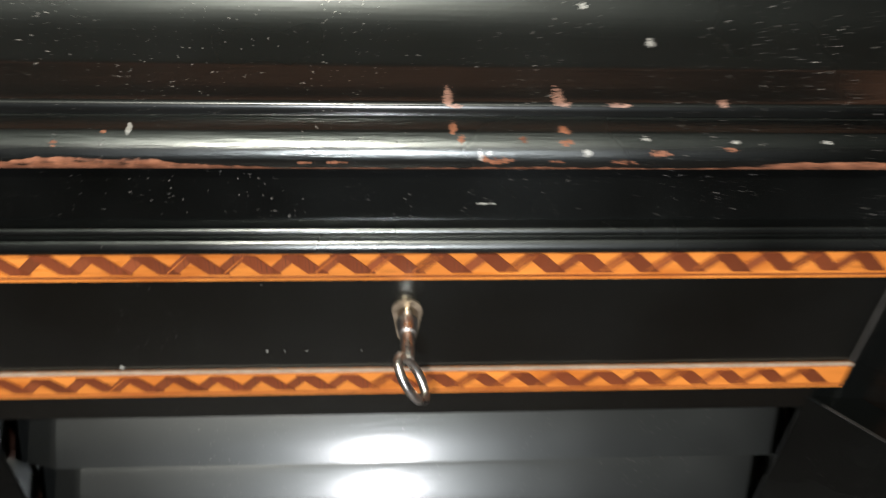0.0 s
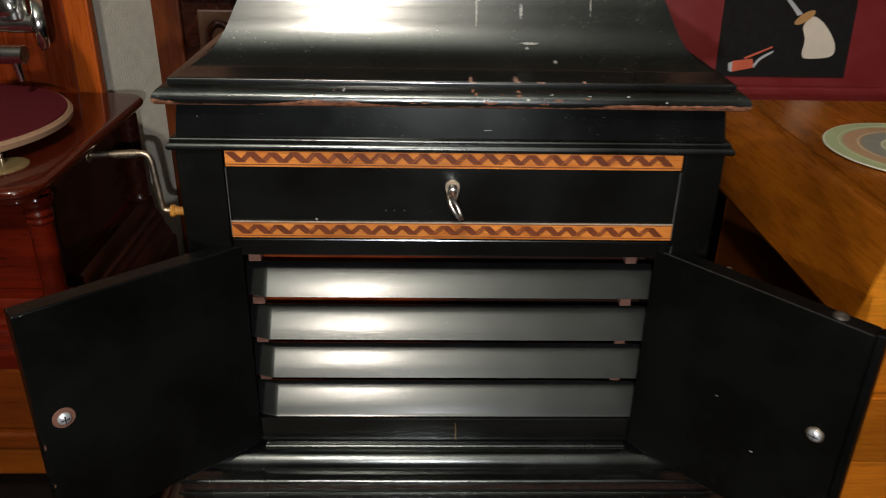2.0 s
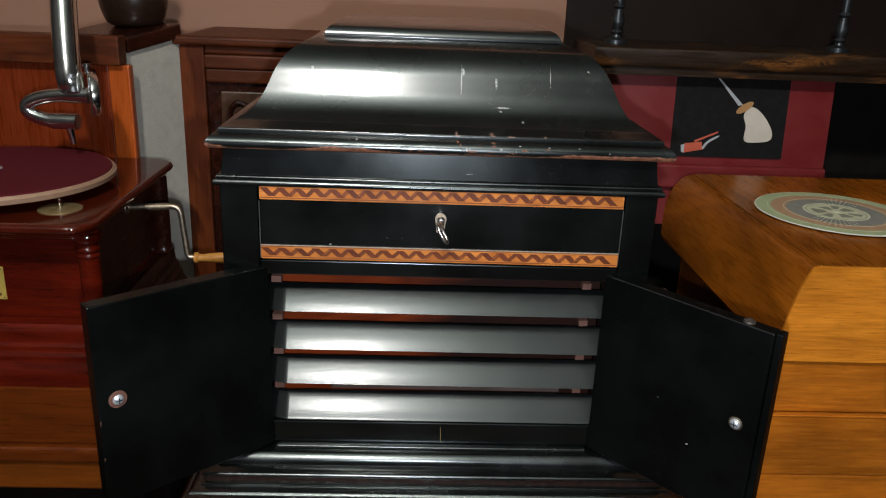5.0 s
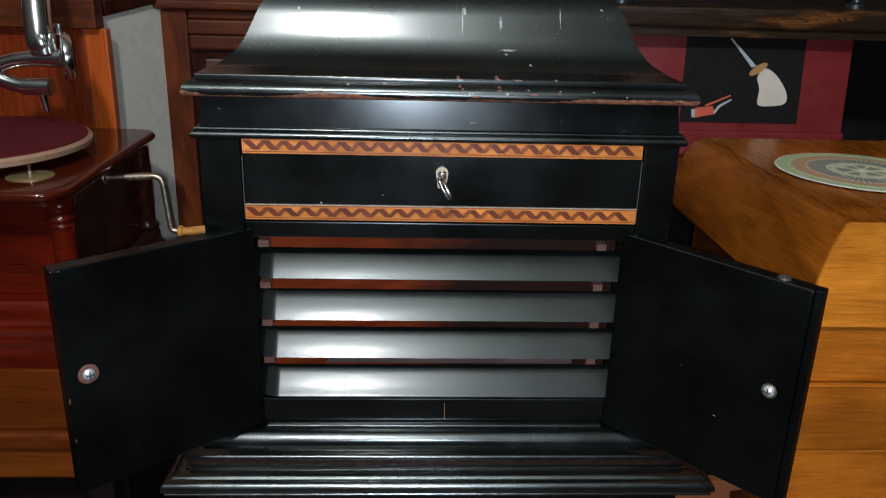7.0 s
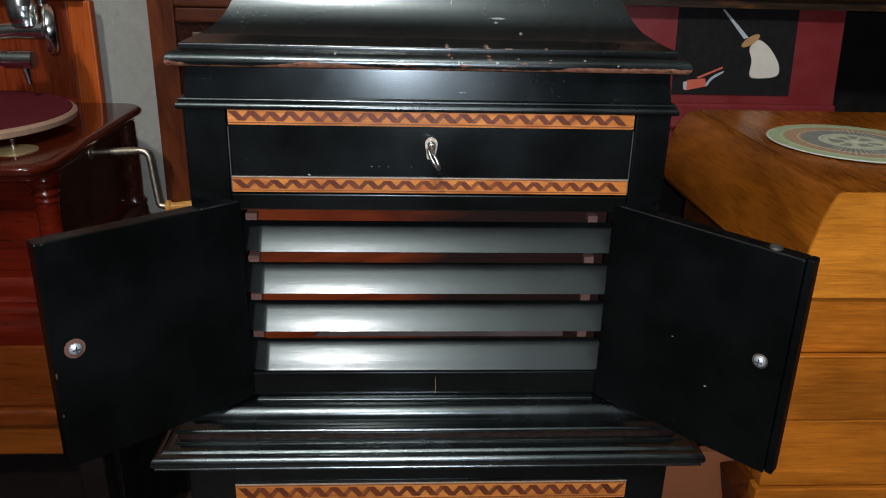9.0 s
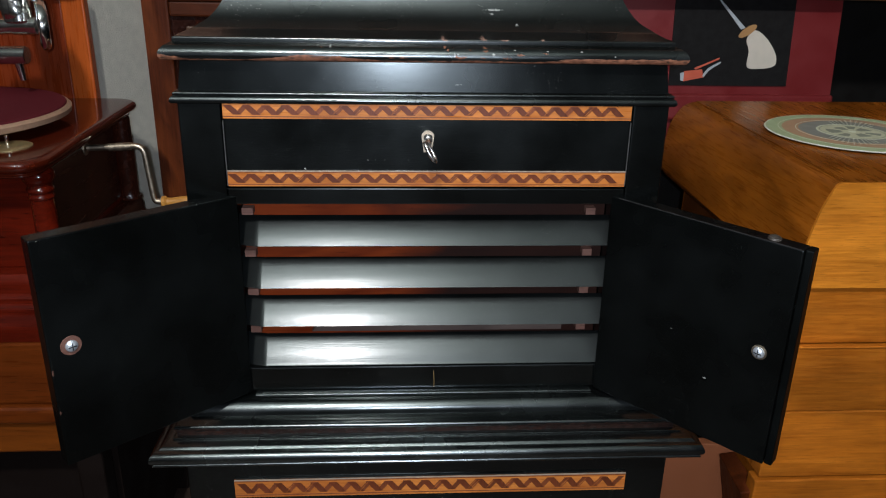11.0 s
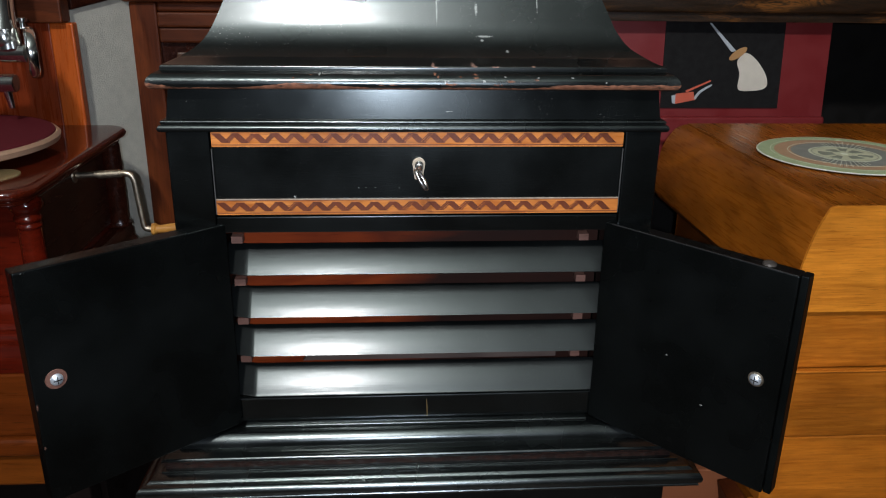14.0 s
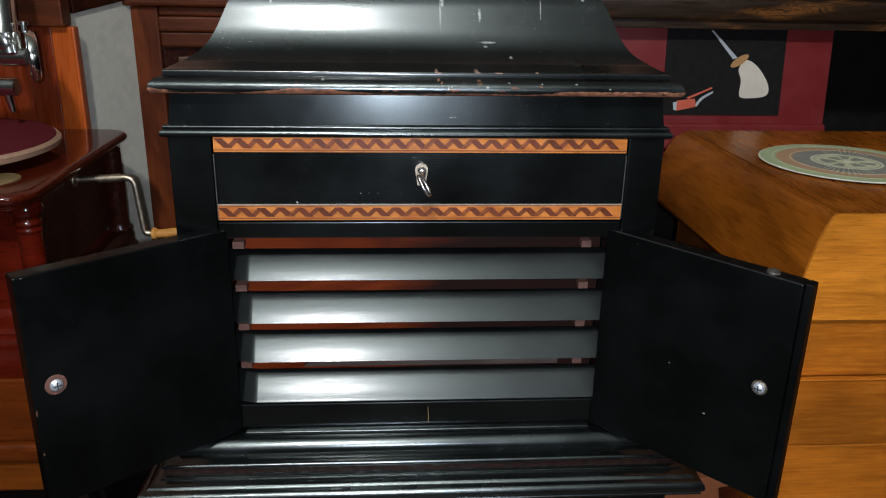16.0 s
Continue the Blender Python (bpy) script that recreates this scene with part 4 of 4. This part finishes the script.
mg_part("tone_arm", tube(smooth_profile([(AX - 0.640, 0.50, 1.14), (AX - 0.632, 0.47, 1.06), (AX - 0.625, AY, 1.00), (AX - 0.621, AY, 0.985)], 5), 0.0212, 24), chrome, "nickel tone arm", 0, True)
neck = [(AX - 0.600, AY, 0.968), (AX - 0.640, AY, 0.967), (AX - 0.670, AY, 0.963), (AX - 0.692, AY, 0.955), (AX - 0.700, AY, 0.944), (AX - 0.692, AY, 0.933), (AX - 0.668, AY, 0.925), (AX - 0.640, AY, 0.923), (AX - 0.622, AY, 0.9235)]
mg_part("gooseneck", tube(smooth_profile(neck, 5), 0.0118, 20), chrome, "nickel gooseneck tube", 0, True)
for za, x0, x1 in ((0.968, AX - 0.631, AX - 0.594), (0.9235, AX - 0.662, AX - 0.617)):
    mg_part("ferrule", tube([(x0, AY, za), (x0 + 0.001, AY, za), (x1 - 0.001, AY, za), (x1, AY, za)], [0.0118, 0.0138, 0.0138, 0.0126], 20), chrome, "", 0, True)
mg_part("collar", tube([(AX - 0.622, AY, 1.004), (AX - 0.620, AY, 0.975)], 0.0205, 20), chrome, "", 0, True)
sbm = Matrix.Translation((AX - 0.590, AY, 0.969)) @ Matrix.Rotation(radians(25), 4, "Z") @ Matrix.Rotation(radians(90), 4, "Y")
mg_part("sound_box", lathe([(0.0, -0.005), (0.034, -0.005), (0.038, -0.002), (0.039, 0.004), (0.0365, 0.009), (0.033, 0.0105), (0.031, 0.007), (0.012, 0.006), (0.010, 0.009), (0.0, 0.009)], 40, m=sbm), chrome, "round nickel sound box", 0, True)
mg_part("needle_holder", tube([(AX - 0.633, AY, 0.920), (AX - 0.631, AY, 0.902), (AX - 0.629, AY, 0.885)], [0.0075, 0.006, 0.0045], 12), chrome, "", 0, True)
mg_part("thumb_screw", lathe([(0.0, 0.0), (0.004, 0.0), (0.004, 0.010), (0.007, 0.011), (0.007, 0.016), (0.0, 0.017)], 16, m=Matrix.Translation((AX - 0.594, AY, 1.004))), chrome, "", 0, True)
# crank
crank_pts = smooth_profile([(-0.515, 0.400, 0.790), (-0.465, 0.400, 0.792), (-0.440, 0.400, 0.793), (-0.430, 0.400, 0.785), (-0.427, 0.400, 0.760), (-0.423, 0.400, 0.715), (-0.420, 0.400, 0.704), (-0.411, 0.400, 0.702)], 4)
mg_part("crank", tube(crank_pts, 0.0049, 14), old_nickel, "bent steel winding crank", 0, True)
mg_part("crank_plate", lathe([(0.0, 0.0), (0.012, 0.0), (0.011, 0.0016), (0.0, 0.0018)], 20, m=Matrix.Translation((MX - 0.0152, 0.400, 0.790)) @ Matrix.Rotation(radians(90), 4, "Y")), old_nickel, "", 0)
mg_part("crank_sleeve", tube([(-0.482, 0.400, 0.791), (-0.448, 0.400, 0.793)], 0.0063, 16), old_nickel, "", 0, True)
mg_part("crank_handle", tube([(-0.4115, 0.400, 0.702), (-0.410, 0.400, 0.702), (-0.405, 0.400, 0.702), (-0.402, 0.400, 0.702), (-0.396, 0.400, 0.702), (-0.380, 0.400, 0.7025), (-0.358, 0.400, 0.703), (-0.350, 0.400, 0.703)], [0.006, 0.0095, 0.0098, 0.0070, 0.0066, 0.0085, 0.0098, 0.0085], 20), handle_wood, "yellow turned wooden handle", 0, True)

# stand under it
stand = tagged(empty("wooden_stand", (-0.75, 0.4, 0)), "orange brown wooden stand under the table gramophone", "stand")
soft_edges(part("upper_rail", box(-1.06, -0.475, 0.170, 0.60, 0.473, 0.5715), teak, stand), 0.004)
soft_edges(part("moulding", box(-1.06, -0.467, 0.160, 0.60, 0.444, 0.4725), teak, stand), 0.008, 3)
soft_edges(part("lower_rail", box(-1.06, -0.475, 0.174, 0.60, 0.3885, 0.4435), teak_bright, stand), 0.004)
# Near-black block fills the recess with painted shade; the legs share its colour
part("dark_recess", box(-1.05, -0.480, 0.25, 0.63, 0.06, 0.388), recess_shade, stand)
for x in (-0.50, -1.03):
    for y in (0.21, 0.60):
        soft_edges(part("leg", box(x - 0.02, x + 0.02, y - 0.02, y + 0.02, 0.0, 0.388), recess_shade, stand), 0.004)

# ---- grey upright board between the cabinets ----
grey = tagged(empty("grey_board", (-0.55, 0.70, 0)), "grey rough painted upright board with a dark wooden cap", "board")
gm = Matrix.Translation((-0.578, 0.636, 0)) @ Matrix.Rotation(math.atan2(0.114, 0.061), 4, "Z")
bm = extrude_profile([(-0.004, 0.0), (0.136, 0.0), (0.136, 1.042), (-0.004, 1.0205)], "y", 0.0, 0.007)
bm.transform(gm)
soft_edges(part("panel", bm, plaster, grey), 0.002)
bm = box(-0.006, 0.135, -0.008, 0.16, 1.0215, 1.0500)
bm.transform(gm @ Matrix(((1, 0, 0, 0), (0, 1, 0, 0), (0.154, 0, 1, 0), (0, 0, 0, 1))))
soft_edges(part("cap", bm, mahogany_dark_and_shaded, grey), 0.004)
vase = part("vase", lathe(smooth_profile([(0.0, 1.0625), (0.045, 1.0625), (0.060, 1.085), (0.066, 1.12), (0.058, 1.16), (0.035, 1.20), (0.030, 1.23), (0.038, 1.25), (0.0, 1.25)], 3), 32, m=Matrix.Translation((-0.598, 0.755, 0.0018))), plain("dark_brown_glaze", (0.020, 0.010, 0.006), 0.3, 0.0, 0.3, 20), smooth=True)
tagged(vase, "dark brown round vessel standing on the board cap", "vessel")

# ---- carved cabinet in the back ----
carved = tagged(empty("carved_cabinet", (-0.3, 0.9, 0)), "dark reddish carved wooden cabinet against the wall", "cabinet")
CY = 0.75
soft_edges(part("stile", box(-0.515, -0.465, CY, CY + 0.03, 0.0, 1.030), carved_wood, carved), 0.004)
soft_edges(part("cornice", box(-0.525, 0.11, CY - 0.014, CY + 0.03, 1.0305, 1.049), carved_rail_wood, carved, "moulded cornice"), 0.006, 3)
for z0, z1, dy in ((1.013, 1.030, 0.004), (0.985, 1.0125, -0.004), (0.956, 0.9845, 0.002)):
    soft_edges(part("rail", box(-0.4648, 0.10, CY + dy, CY + 0.03, z0, z1), carved_rail_wood, carved), 0.004)
part("panel", box(-0.4648, 0.10, CY + 0.016, CY + 0.028, 0.10, 0.9555), mahogany_dark_and_shaded, carved)
field = box(-0.438, 0.06, CY + 0.010, CY + 0.0158, 0.30, 0.938)
soft_edges(part("raised_field", field, wood("faded_tan_wood", (0.034, 0.015, 0.008), (0.078, 0.036, 0.018), "z", (0.3, 0.5), 20), carved, "raised carved field"), 0.004)
arch = smooth_profile([(-0.425, CY + 0.008, 0.60), (-0.425, CY + 0.008, 0.80), (-0.422, CY + 0.008, 0.885), (-0.405, CY + 0.008, 0.915), (-0.380, CY + 0.008, 0.905), (-0.374, CY + 0.008, 0.875), (-0.395, CY + 0.008, 0.865)], 5)
part("carving", tube(arch, 0.006, 8), mahogany_dark_and_shaded, carved, "carved scroll", True)
part("carcass", box(-0.51, 0.10, CY + 0.031, 1.045, 0.0, 1.048), carved_wood, carved)

# ---- hanging lamp behind the camera ----
pendant = tagged(empty("pendant_lamp", (-0.33, -1.80, 3.1)), "white pendant lamp hanging from the ceiling", "lamp")
part("cord", tube([(-0.33, -1.80, 2.84), (-0.33, -1.80, 3.099)], 0.004, 8), plain("white_cord", (0.7, 0.7, 0.68), 0.6), pendant)
part("socket", lathe([(0.0, 2.83), (0.022, 2.83), (0.024, 2.85), (0.012, 2.87), (0.0, 2.87)], 20, m=Matrix.Translation((-0.33, -1.80, 0))), plain("socket_plastic", (0.7, 0.7, 0.68), 0.4), pendant)
